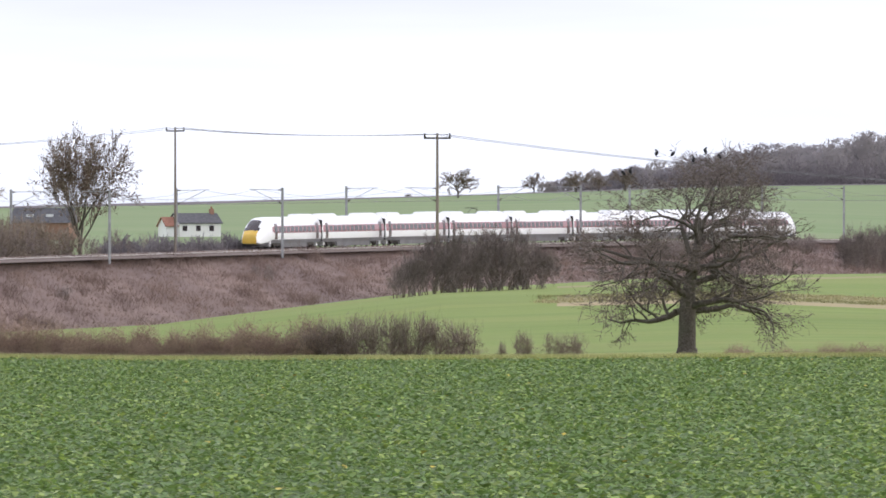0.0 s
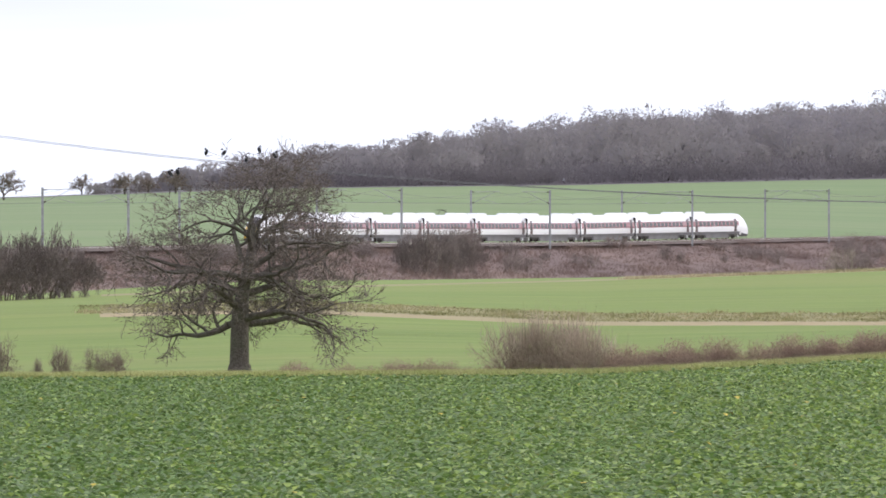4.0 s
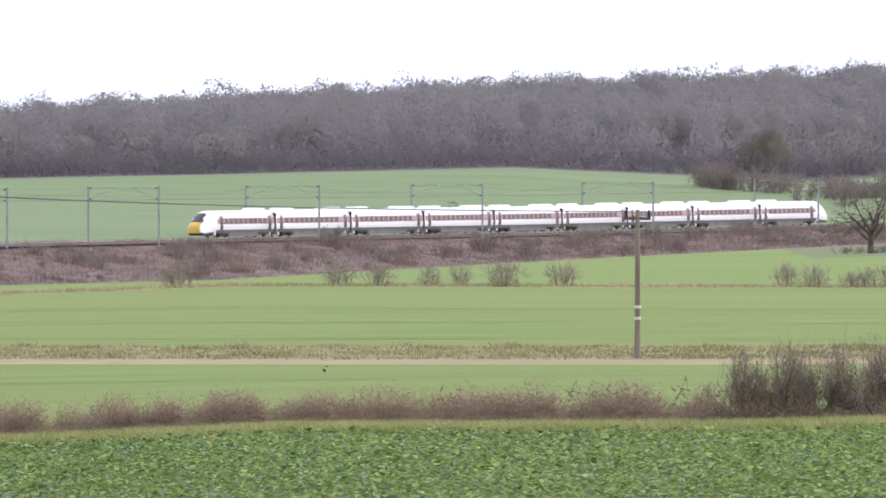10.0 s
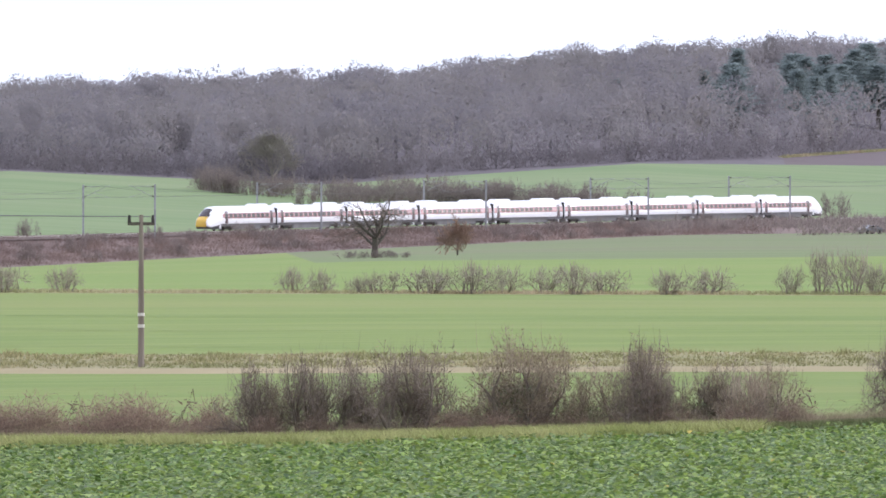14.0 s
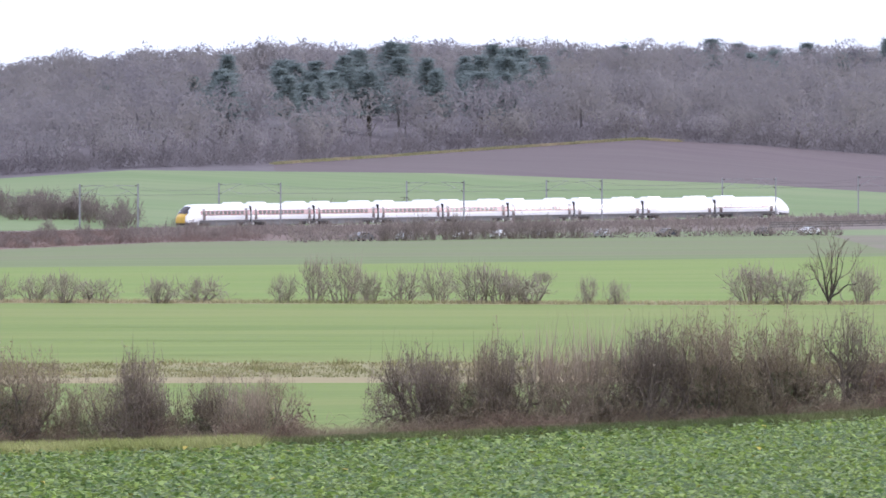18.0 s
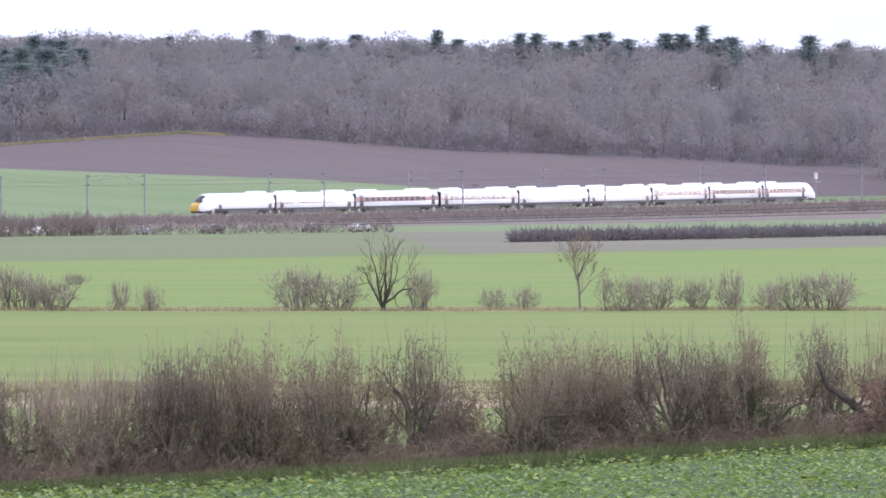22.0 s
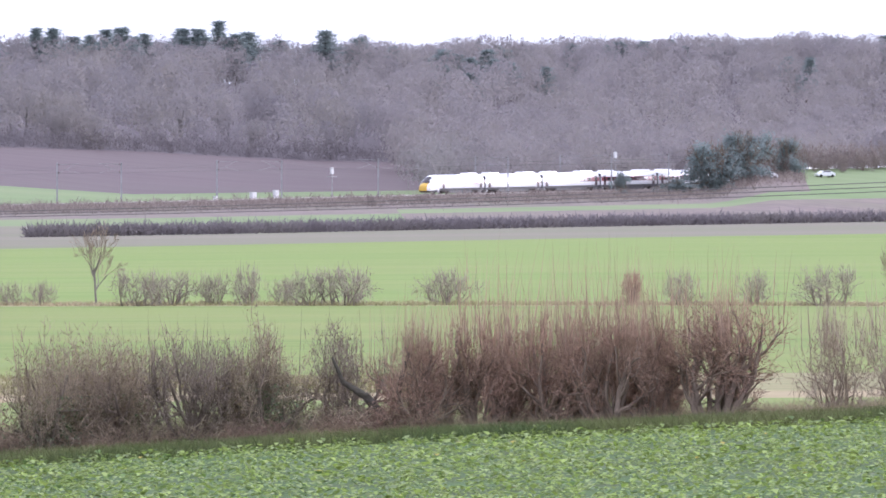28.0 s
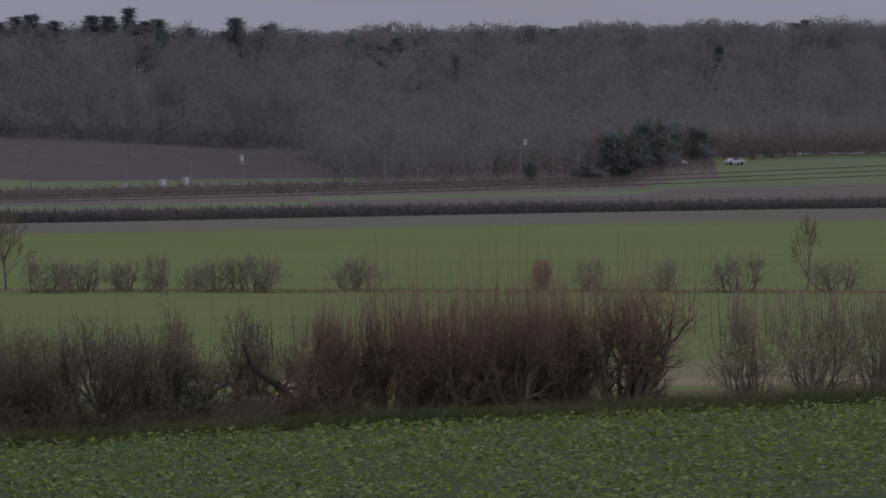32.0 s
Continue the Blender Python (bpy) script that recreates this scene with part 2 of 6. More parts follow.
M_IVY = mat("ivy_leaf", (0.09, 0.12, 0.06), (0.15, 0.17, 0.08), 0.8, 0.6, island=0.4)
M_FLECK = mat("last_leaf", (0.20, 0.175, 0.09), (0.33, 0.255, 0.14), 1.5, 0.7, (0.17, 0.18, 0.08), 0.6, 0.6, island=0.4, thin=0.4)
M_BROWNLEAF = mat("brown_leaf", (0.13, 0.09, 0.068), (0.21, 0.15, 0.11), 0.8, 0.8, island=0.4, thin=0.3)
M_THICKTWIG = mat("thicket_twig", (0.195, 0.16, 0.147), (0.30, 0.252, 0.226), 0.6, 0.95, (0.245, 0.21, 0.17), 0.15, 0.6, island=0.3, thin=0.4)
M_BUSH = mat("bush_twig", (0.262, 0.224, 0.182), (0.385, 0.332, 0.27), 1.0, 0.9, (0.282, 0.256, 0.184), 0.3, 0.5, island=0.3, thin=0.45)
M_ROUND = mat("greenish_twig", (0.34, 0.315, 0.26), (0.43, 0.40, 0.33), 0.3, 0.95, island=0.15, thin=0.5)
M_POLE = mat("weathered_pole", (0.17, 0.14, 0.11), (0.26, 0.22, 0.18), 3.0, 0.9, bump=0.4, stretch=(1, 1, 0.1))
M_BAND = mat("pale_band", (0.55, 0.52, 0.45), (0.65, 0.62, 0.55), 4.0, 0.7)
M_STEEL = mat("galvanised_steel", (0.27, 0.27, 0.27), (0.38, 0.38, 0.38), 2.0, 0.6, metal=0.2)
M_WIRE = mat("wire", (0.10, 0.10, 0.10), (0.16, 0.15, 0.14), 1.0, 0.6, metal=0.3)
M_RAIL = mat("rail_steel", (0.30, 0.27, 0.245), (0.42, 0.39, 0.365), 2.0, 0.6, metal=0.5)
M_WHITE = mat("white_paint", (0.80, 0.80, 0.80), (0.86, 0.86, 0.87), 0.6, 0.28, (0.72, 0.71, 0.69), 0.25, 0.4, coat=0.6)
M_RED = mat("maroon_paint", (0.19, 0.022, 0.032), (0.23, 0.03, 0.04), 0.6, 0.4, spec=0.4, coat=0.9)
M_DOOR = mat("door_paint", (0.06, 0.025, 0.03), (0.09, 0.04, 0.045), 0.6, 0.35, coat=0.4)
M_GLASS = mat("tinted_glass", (0.022, 0.016, 0.018), (0.042, 0.03, 0.032), 0.7, 0.15, spec=0.5)
M_YELLOW = mat("yellow_paint", (0.62, 0.39, 0.05), (0.68, 0.44, 0.07), 0.8, 0.35, coat=0.4)
M_UNDER = mat("grey_underframe", (0.10, 0.10, 0.105), (0.15, 0.148, 0.15), 0.8, 0.6, (0.085, 0.08, 0.072), 0.5, 0.6)
M_BLACK = mat("black_rubber", (0.015, 0.015, 0.015), (0.03, 0.03, 0.03), 2.0, 0.8)
M_BOGIE = mat("dark_bogie", (0.03, 0.028, 0.026), (0.07, 0.06, 0.05), 3.0, 0.8)
M_LAMP = mat("lamp_glass", (0.5, 0.5, 0.5), (0.7, 0.7, 0.7), 2.0, 0.2)
M_RENDER = mat("white_render", (0.72, 0.71, 0.68), (0.80, 0.79, 0.76), 0.5, 0.9, (0.62, 0.60, 0.55), 0.3, 0.4)
M_SLATE = mat("slate_roof", (0.07, 0.07, 0.075), (0.12, 0.115, 0.12), 2.0, 0.7, bump=0.3)
M_PANTILE = mat("pantile_roof", (0.24, 0.11, 0.075), (0.32, 0.16, 0.11), 2.0, 0.85, bump=0.3)
M_BRICK = mat("brick", (0.26, 0.14, 0.10), (0.34, 0.20, 0.14), 5.0, 0.9, bump=0.3)
M_GREY = mat("grey_cabinet", (0.55, 0.55, 0.54), (0.66, 0.66, 0.65), 1.5, 0.6)
M_CARS = [mat("car_paint_" + n, c, c, 1.0, 0.25, coat=0.8) for n, c in
          (("white", (0.78, 0.78, 0.78)), ("silver", (0.45, 0.46, 0.48)), ("dark", (0.05, 0.055, 0.07)), ("grey", (0.22, 0.23, 0.25)))]
M_CROW = mat("crow_feather", (0.012, 0.012, 0.014), (0.025, 0.025, 0.028), 8.0, 0.6)
M_BRAMBLE = mat("bramble_cane", (0.24, 0.165, 0.125), (0.37, 0.27, 0.20), 0.8, 0.9, (0.36, 0.29, 0.18), 0.35, 0.7, island=0.3, thin=0.3)
M_TRAM = mat("wheel_track", (0.15, 0.222, 0.055), (0.18, 0.245, 0.068), 0.2, 0.95)


# ---- mesh helpers ----
def mesh_of(name, verts, faces, material=None):
    me = bpy.data.meshes.new(name)
    verts, faces = np.asarray(verts, float), np.asarray(faces, int)
    k = faces.shape[1]
    me.vertices.add(len(verts))
    me.vertices.foreach_set("co", verts.ravel())
    me.loops.add(faces.size)
    me.loops.foreach_set("vertex_index", faces.ravel())
    me.polygons.add(len(faces))
    me.polygons.foreach_set("loop_start", np.arange(0, faces.size, k))
    me.polygons.foreach_set("loop_total", np.full(len(faces), k))
    me.update(calc_edges=True)
    if material:
        me.materials.append(material)
    return me


def under(ob, parent):
    if parent:
        ob.parent = parent
    return ob


def mesh_part(name, verts, faces, material, parent, label=""):
    return tagged(under(new(name, mesh_of(name, verts, faces, material)), parent), label)


def part(name, bm, material, parent=None, label="", smooth=False):
    me = bpy.data.meshes.new(name)
    bmesh.ops.recalc_face_normals(bm, faces=bm.faces)
    if smooth:
        for f in bm.faces:
            f.smooth = True
    bm.to_mesh(me)
    bm.free()
    me.materials.append(material)
    return tagged(under(new(name, me), parent), label)


def thing(name, m, label, category, group="", kind=""):
    ob = new(name)
    ob.matrix_basis = m
    return tagged(ob, label, category, group, kind)


def add_box(bm, x0, x1, y0, y1, z0, z1, bevel=0.0):
    ret = bmesh.ops.create_cube(bm, size=1)
    for v in ret["verts"]:
        v.co = Vector(((x0 + x1) / 2 + v.co.x * (x1 - x0), (y0 + y1) / 2 + v.co.y * (y1 - y0), (z0 + z1) / 2 + v.co.z * (z1 - z0)))
    if bevel:
        edges = list({e for v in ret["verts"] for e in v.link_edges})
        bmesh.ops.bevel(bm, geom=edges, offset=bevel, segments=2, affect="EDGES")
    return bm


def box(x0, x1, y0, y1, z0, z1, bevel=0.0):
    return add_box(bmesh.new(), x0, x1, y0, y1, z0, z1, bevel)


def tubes(segs, sides=3):
    """Tapered prisms from rows of x0 y0 z0 x1 y1 z1 r0 r1."""
    s = np.asarray(segs, float)
    p, q, r0, r1 = s[:, :3], s[:, 3:6], s[:, 6], s[:, 7]
    d = q - p
    d /= np.linalg.norm(d, axis=1)[:, None] + 1e-9
    ref = np.where(np.abs(d[:, 2:3]) > 0.9, [[1.0, 0, 0]], [[0, 0, 1.0]])
    u = np.cross(d, ref)
    u /= np.linalg.norm(u, axis=1)[:, None] + 1e-9
    w = np.cross(d, u)
    verts = np.zeros((len(s), 2 * sides, 3))
    for k in range(sides):
        a = 2 * math.pi * k / sides
        o = u * math.cos(a) + w * math.sin(a)
        verts[:, k] = p + o * r0[:, None]
        verts[:, sides + k] = q + o * r1[:, None]
    base = (np.arange(len(s)) * 2 * sides)[:, None]
    faces = np.concatenate([base + np.array([[k, (k + 1) % sides, sides + (k + 1) % sides, sides + k]]) for k in range(sides)])
    return verts.reshape(-1, 3), faces


def slivers(p, q, width, rng):
    """Thin flat triangles from p to q, facing any way."""
    d = q - p
    side = np.cross(d, rng.normal(size=d.shape))
    side /= np.linalg.norm(side, axis=1)[:, None] + 1e-9
    w = np.asarray(width).reshape(-1, 1) / 2
    verts = np.stack([p - side * w, p + side * w, q], 1).reshape(-1, 3)
    return verts, np.arange(len(verts)).reshape(-1, 3)


# ---- the lie of the land, by bearing in degrees and distance in metres ----
KB = np.array([-3, -1.5, 0, 1.5, 3, 4.5, 6, 7.5, 9, 10.5, 12, 13.5, 15, 16.5, 18, 19.5])
CROP_Z = np.array([-9.2, -9.3, -9.1, -8.85, -8.6, -7.4, -6.9, -6.45, -5.75, -4.8, -4.1, -3.6, -3.2, -2.9, -2.7, -2.6])
STRIP_Z = np.array([-10.0, -9.2, -6.8, -6.25, -7.1, -7.0, -6.9, -6.7, -6.6, -6.6, -6.5, -6.4, -6.3, -6.2, -6.2, -6.2])
BUSH_Z = np.array([-10.7, -9.7, -6.9, -6.0, -5.5, -4.7, -4.8, -4.9, -5.0, -5.1, -5.1, -5.1, -5.2, -5.2, -5.2, -5.2])
MID_Z = np.array([-12.0, -11.1, -8.1, -6.9, -7.0, -6.6, -5.4, -4.6, -4.5, -4.2, -3.7, -3.1, -2.5, -2.0, -1.6, -1.3])
FOOT_Z = np.array([-13.2, -12.3, -9.2, -7.9, -9.3, -8.6, -6.6, -4.6, -2.6, -2.0, -1.7, -1.4, -0.7, 0.1, 0.7, 1.0])
RAIL_Z = np.array([-5.2, -4.65, -4.0, -3.65, -3.85, -3.25, -2.6, -1.6, -0.5, 0.4, 1.4, 2.75, 4.4, 6.1, 7.3, 8.4])
HILL_Z = np.array([0.7, 1.8, 3.6, 5.6, 6.3, 7.5, 9.0, 6.6, 11.0, 10.8, 8.8, 4.6, 5.7, 7.0, 8.0, 9.0])
EDGE_B = np.array([-3, 0, 1.5, 3, 4.5, 6, 7.4, 9, 9.6, 10.6, 11.5, 12.1, 12.8, 13.6, 14.4, 16, 20])
EDGE_Z = np.array([0.9, 3.8, 5.9, 6.7, 7.9, 9.6, 7.4, 11.4, 12.3, 16.2, 19.5, 18.2, 15.8, 14.9, 13.1, 12.1, 12.2])
TOP_Z = np.array([-9, -9, -8, 1.9, 8.6, 13.8, 18.3, 21.4, 28.8, 34.7, 35.3, 35.2, 36.5, 40.0, 43.2, 43.0])


# gentle bends of the line, as a change of its slope by bearing
BEND_B = np.linspace(-6, 22, 561)
BEND = np.cumsum(np.interp(BEND_B, [-2, 0, 1.2, 2.4, 3.6, 5, 6.5, 8, 9.5, 11, 12.5, 14, 15.5, 17, 19],
                           [-0.0056, -0.0077, 0.0004, 0.0105, 0.0033, -0.0049, 0.0032, -0.0025, 0.0044, 0.0011, -0.0084, 0.008, 0.0007, 0.0004, 0.0003])) * 0.05
BEND -= np.interp(8, BEND_B, BEND)


def rail_d(b):
    b = np.asarray(b, float)
    u = (b - 6) / 10
    return np.exp(7.535796 + 0.390246 * u - 0.125148 * u ** 2 + 0.057583 * u ** 3 + np.interp(b, BEND_B, BEND))


def crop_d(b):
    return np.interp(b, [-3, 3, 6, 20], [690, 645, 600, 585])


def strip_d(b):
    return np.interp(b, [-3, 3, 7, 10, 20], [850, 825, 800, 790, 790])


def bush_d(b):
    return np.interp(b, [-3, 0, 3, 5, 20], [930, 970, 1010, 1030, 1050])


def foot_d(b):
    return rail_d(b) - np.interp(b, [-4, 0, 3, 6, 9, 12, 20], [55, 60, 80, 80, 90, 150, 200])


def hill_d(b):
    return rail_d(b) + np.interp(b, [-4, 0, 4, 8, 14, 20], [900, 800, 500, 350, 250, 150])


def edge_d(b):
    return hill_d(b) + np.interp(b, [7.5, 9.6, 10.3, 12, 14, 16, 20], [15, 30, 140, 170, 210, 220, 250])


def top_d(b):
    return edge_d(b) + np.interp(b, [-4, 1, 4, 20], [200, 300, 360, 420])


def z_row(values):
    return lambda b: np.interp(b, KB, values)


# rows of the land from the camera outwards: distance, height, strips to the next row, what covers it
LAND = (
    (lambda b: 0 * b + 2.0, lambda b: 0 * b - 1.7, 6, M_SOIL),
    (lambda b: 0 * b + 70, lambda b: 0 * b - 5.6, 40, M_SOIL),
    (lambda b: crop_d(b), z_row(CROP_Z), 3, M_BANK),
    (lambda b: crop_d(b) + 12, lambda b: np.interp(b, KB, CROP_Z) - 0.5, 8, M_WHEAT),
    (lambda b: strip_d(b) - 14, lambda b: np.interp(b, KB, STRIP_Z) - 0.35, 1, M_TRACKWAY),
    (lambda b: strip_d(b) - 9, lambda b: np.interp(b, KB, STRIP_Z) - 0.15, 3, M_STRIP),
    (lambda b: strip_d(b) + 16, lambda b: np.interp(b, KB, STRIP_Z) + 0.25, 8, M_WHEAT_B),
    (lambda b: bush_d(b) - 4, lambda b: np.interp(b, KB, BUSH_Z) - 0.05, 1, M_STRIP),
    (lambda b: bush_d(b) + 5, lambda b: np.interp(b, KB, BUSH_Z) + 0.05, 8, M_WHEAT_C),
    (lambda b: bush_d(b) + 0.55 * (foot_d(b) - bush_d(b)), z_row(MID_Z), 6, M_OLIVE),
    (lambda b: foot_d(b), z_row(FOOT_Z), 6, M_EMBANK),
    (lambda b: rail_d(b) - 8, lambda b: np.interp(b, KB, RAIL_Z) - 0.5 + np.interp(b, [16.15, 16.4, 17.2], [0, 4.2, 4.6]), 1, M_EMBANK),
    (lambda b: rail_d(b) - 6, lambda b: np.interp(b, KB, RAIL_Z) - 0.25, 2, M_BALLAST),
    (lambda b: rail_d(b) + 6, lambda b: np.interp(b, KB, RAIL_Z) - 0.25, 1, M_VERGE),
    (lambda b: rail_d(b) + 9, lambda b: np.interp(b, KB, RAIL_Z) - 0.7, 2, M_VERGE),
    (lambda b: rail_d(b) + 28, lambda b: np.interp(b, KB, RAIL_Z) - 0.6, 10, M_HILL),
    (hill_d, z_row(HILL_Z), 6, M_PLOUGH),
    (edge_d, lambda b: np.interp(b, EDGE_B, EDGE_Z), 8, M_LITTER),
    (top_d, z_row(TOP_Z), 3, M_LITTER),
    (lambda b: top_d(b) + 400, lambda b: np.interp(b, KB, TOP_Z) - 4, 3, M_FAR),
    (lambda b: 0 * b + 4800, lambda b: 0 * b - 20.0, 0, M_FAR),
)


def ground_z(b, d):
    b, d = np.broadcast_arrays(np.atleast_1d(np.asarray(b, float)), np.atleast_1d(np.asarray(d, float)))
    bc = np.clip(b, -6, 22)
    ds = np.stack([row[0](bc) for row in LAND])
    zs = np.stack([row[1](bc) for row in LAND])
    z = zs[0].copy()
    for k in range(len(LAND) - 1):
        f = np.clip((d - ds[k]) / (ds[k + 1] - ds[k]), 0, 1)
        z = np.where(d >= ds[k], zs[k] + f * (zs[k + 1] - zs[k]), z)
    return z


def spot(b, d):
    """The place on the ground at a bearing and distance."""
    a = math.radians(b)
    return Vector((d * math.sin(a), d * math.cos(a), float(ground_z(b, d)[0])))


def spots(b, d):
    a = np.radians(b)
    return np.stack([d * np.sin(a), d * np.cos(a), ground_z(b, d)], 1)


def build_ground():
    bs = np.concatenate([np.arange(-180, -12, 4.0), np.arange(-12, -4, 0.5), np.arange(-4, 20.5, 0.1), np.arange(20.5, 32, 0.5), np.arange(32, 180, 4.0)])
    bc = np.clip(bs, -6, 22)
    rows, mats, spans = [], [], []
    for k in range(len(LAND) - 1):
        d0, d1, z0, z1, n = LAND[k][0](bc), LAND[k + 1][0](bc), LAND[k][1](bc), LAND[k + 1][1](bc), LAND[k][2]
        for i in range(n):
            f = i / n
            rows.append((d0 + (d1 - d0) * f, z0 + (z1 - z0) * f))
            spans.append(k)
    rows.append((LAND[-1][0](bc), LAND[-1][1](bc)))
    a = np.radians(bs)
    verts = np.concatenate([np.stack([d * np.sin(a), d * np.cos(a), z], 1) for d, z in rows])
    nb = len(bs)
    faces, index = [], []
    names = []
    for k in range(len(LAND) - 1):
        if LAND[k][3] not in names:
            names.append(LAND[k][3])
    names.append(M_FALLOW)
    col = np.arange(nb)
    nxt = (col + 1) % nb
    # where the plough ends and the wood or the wheat begins
    for r, k in enumerate(spans):
        faces.append(np.stack([r * nb + col, r * nb + nxt, (r + 1) * nb + nxt, (r + 1) * nb + col], 1))
        m = np.full(nb, names.index(LAND[k][3]))
        if LAND[k][3] is M_OLIVE:
            m[bs < 7.2] = names.index(M_WHEAT_C)
            m[bs > 12.2] = names.index(M_FALLOW)
        if LAND[k][3] is M_PLOUGH:
            m[bs < 9.65] = names.index(M_LITTER)
        if LAND[k][3] is M_LITTER:
            m[bs < 0.4] = names.index(M_FAR)
        if LAND[k][3] is M_EMBANK and k == 10:
            step = r - spans.index(k)
            m[bs > 10.2] = names.index(M_HILL if step < 2 else M_VERGE)
            m[bs > 14.6] = names.index(M_HILL if step == 2 else M_VERGE)
            m[bs > 16.6] = names.index(M_VERGE if step < 2 else M_HILL)
        if LAND[k][3] is M_HILL:
            m[bs > 15.0] = names.index(M_VERGE)
        if LAND[k][3] is M_STRIP:
            m[bs < 0.55] = names.index(M_WHEAT)
        if LAND[k][3] is M_TRACKWAY:
            m[bs < 0.55] = names.index(M_WHEAT)
        index.append(m)
    centre = len(verts)
    verts = np.concatenate([verts, [[0, 0, -1.7]]])
    me = mesh_of("ground", verts, np.concatenate(faces)[:, ::-1])
    for m in names:
        me.materials.append(m)
    me.polygons.foreach_set("material_index", np.concatenate(index))
    bm = bmesh.new()
    bm.from_mesh(me)
    bm.verts.ensure_lookup_table()
    for i in range(nb):
        bm.faces.new((bm.verts[centre], bm.verts[i], bm.verts[(i + 1) % nb]))
    bmesh.ops.recalc_face_normals(bm, faces=bm.faces)
    for f in bm.faces:
        f.smooth = True
    bm.to_mesh(me)
    bm.free()
    tagged(new("ground", me), "rolling farmland of green crops, rough grass strips, an embankment and ploughed soil", "ground", kind="structure")


build_ground()

# ---- the railway ----
TB = np.linspace(-6, 22, 2801)
TX = np.stack([rail_d(TB) * np.sin(np.radians(TB)), rail_d(TB) * np.cos(np.radians(TB)), np.interp(TB, KB, RAIL_Z)], 1)
TS = np.concatenate([[0], np.cumsum(np.hypot(*np.diff(TX[:, :2], axis=0).T))])


def on_track(s, side=0.0, up=0.0):
    """A place s metres along the line, side metres towards the camera's side, and the heading there."""
    p = np.array([np.interp(s, TS, TX[:, k]) for k in range(3)])
    q = np.array([np.interp(s + 1.0, TS, TX[:, k]) for k in range(3)])
    h = math.atan2(q[1] - p[1], q[0] - p[0])
    return Vector((p[0] + side * math.sin(h), p[1] - side * math.cos(h), p[2] + up)), h


def sweep(section, s0, s1, step, side, closed=True):
    ss = np.arange(s0, s1, step)
    verts, n = [], len(section)
    for s in ss:
        p, h = on_track(s)
        for y, z in section:
            verts.append((p.x + (side + y) * math.sin(h), p.y - (side + y) * math.cos(h), p.z + z))
    faces = [(i * n + k, i * n + (k + 1) % n, (i + 1) * n + (k + 1) % n, (i + 1) * n + k) for i in range(len(ss) - 1) for k in range(n if closed else n - 1)]
    return verts, faces


RAILWAY = thing("railway_track", Matrix(), "double railway track with shiny steel rails on grey ballast", "railway track", kind="structure")
for centre in (1.7, -1.7):
    mesh_part("ballast_bed", *sweep([(-2.2, -0.3), (-1.5, -0.02), (1.5, -0.02), (2.2, -0.3)], 60, 2240, 20, centre, False), M_BALLAST, RAILWAY)
    for g in (-0.72, 0.72):
        mesh_part("rail", *sweep([(g - 0.04, 0.0), (g - 0.04, 0.16), (g + 0.04, 0.16), (g + 0.04, 0.0)], 60, 2240, 20, centre), M_RAIL, RAILWAY)

# ---- the train ----
SIDE_Y = ((0.80, 1.24), (1.20, 1.33), (1.60, 1.36), (2.10, 1.35), (2.60, 1.30), (3.00, 1.20), (3.30, 1.05), (3.52, 0.80), (3.66, 0.45), (3.70, 0.0))
Z_OF, Y_OF = [p[0] for p in SIDE_Y], [p[1] for p in SIDE_Y]


def half_width(z):
    return float(np.interp(z, Z_OF, Y_OF))


def shell_grid(xs, shape):
    """A lofted shell: shape(x) gives the ring of (y, z) at x."""
    rings = [shape(x) for x in xs]
    n = len(rings[0])
    verts = [(x, y, z) for x, ring in zip(xs, rings) for y, z in ring]
    faces = [(i * n + k, i * n + k + 1, (i + 1) * n + k + 1, (i + 1) * n + k) for i in range(len(xs) - 1) for k in range(n - 1)]
    return verts, faces, n


def ring_full(scale_y=1.0, low=0.80, high=3.70):
    pts = []
    for z, y in SIDE_Y:
        pts.append((y * scale_y, low + (z - 0.80) * (high - low) / 2.9))
    return [(-y, z) for y, z in pts] + [(y, z) for y, z in reversed(pts[:-1])]


def split_part(name, verts, faces, keep, material, parent, label="", smooth=True):
    bm = bmesh.new()
    vs = [bm.verts.new(v) for v in verts]
    for f in faces:
        c = sum((Vector(verts[i]) for i in f), Vector()) / len(f)
        if keep(c):
            try:
                bm.faces.new([vs[i] for i in f])
            except ValueError:
                pass
    bmesh.ops.delete(bm, geom=[v for v in bm.verts if not v.link_faces], context="VERTS")
    return part(name, bm, material, parent, label, smooth)


def side_panel(name, sgn, x0, x1, z0, z1, out, material, parent, label="", thick=0.03):
    """A panel that follows one side of the body, slightly proud of it."""
    bm = bmesh.new()
    n, rows = 5, []
    for i in range(n + 1):
        z = z0 + (z1 - z0) * i / n
        rows.append([bm.verts.new((x, sgn * (half_width(z) + o), z)) for x in (x0, x1) for o in (out, out - thick)])
    for a, b in zip(rows[:-1], rows[1:]):
        bm.faces.new((a[0], a[2], b[2], b[0]))
        bm.faces.new((a[0], b[0], b[1], a[1]))
        bm.faces.new((a[2], a[3], b[3], b[2]))
    for r in (rows[0], rows[-1]):
        bm.faces.new((r[0], r[1], r[3], r[2]))
    return part(name, bm, material, parent, label)


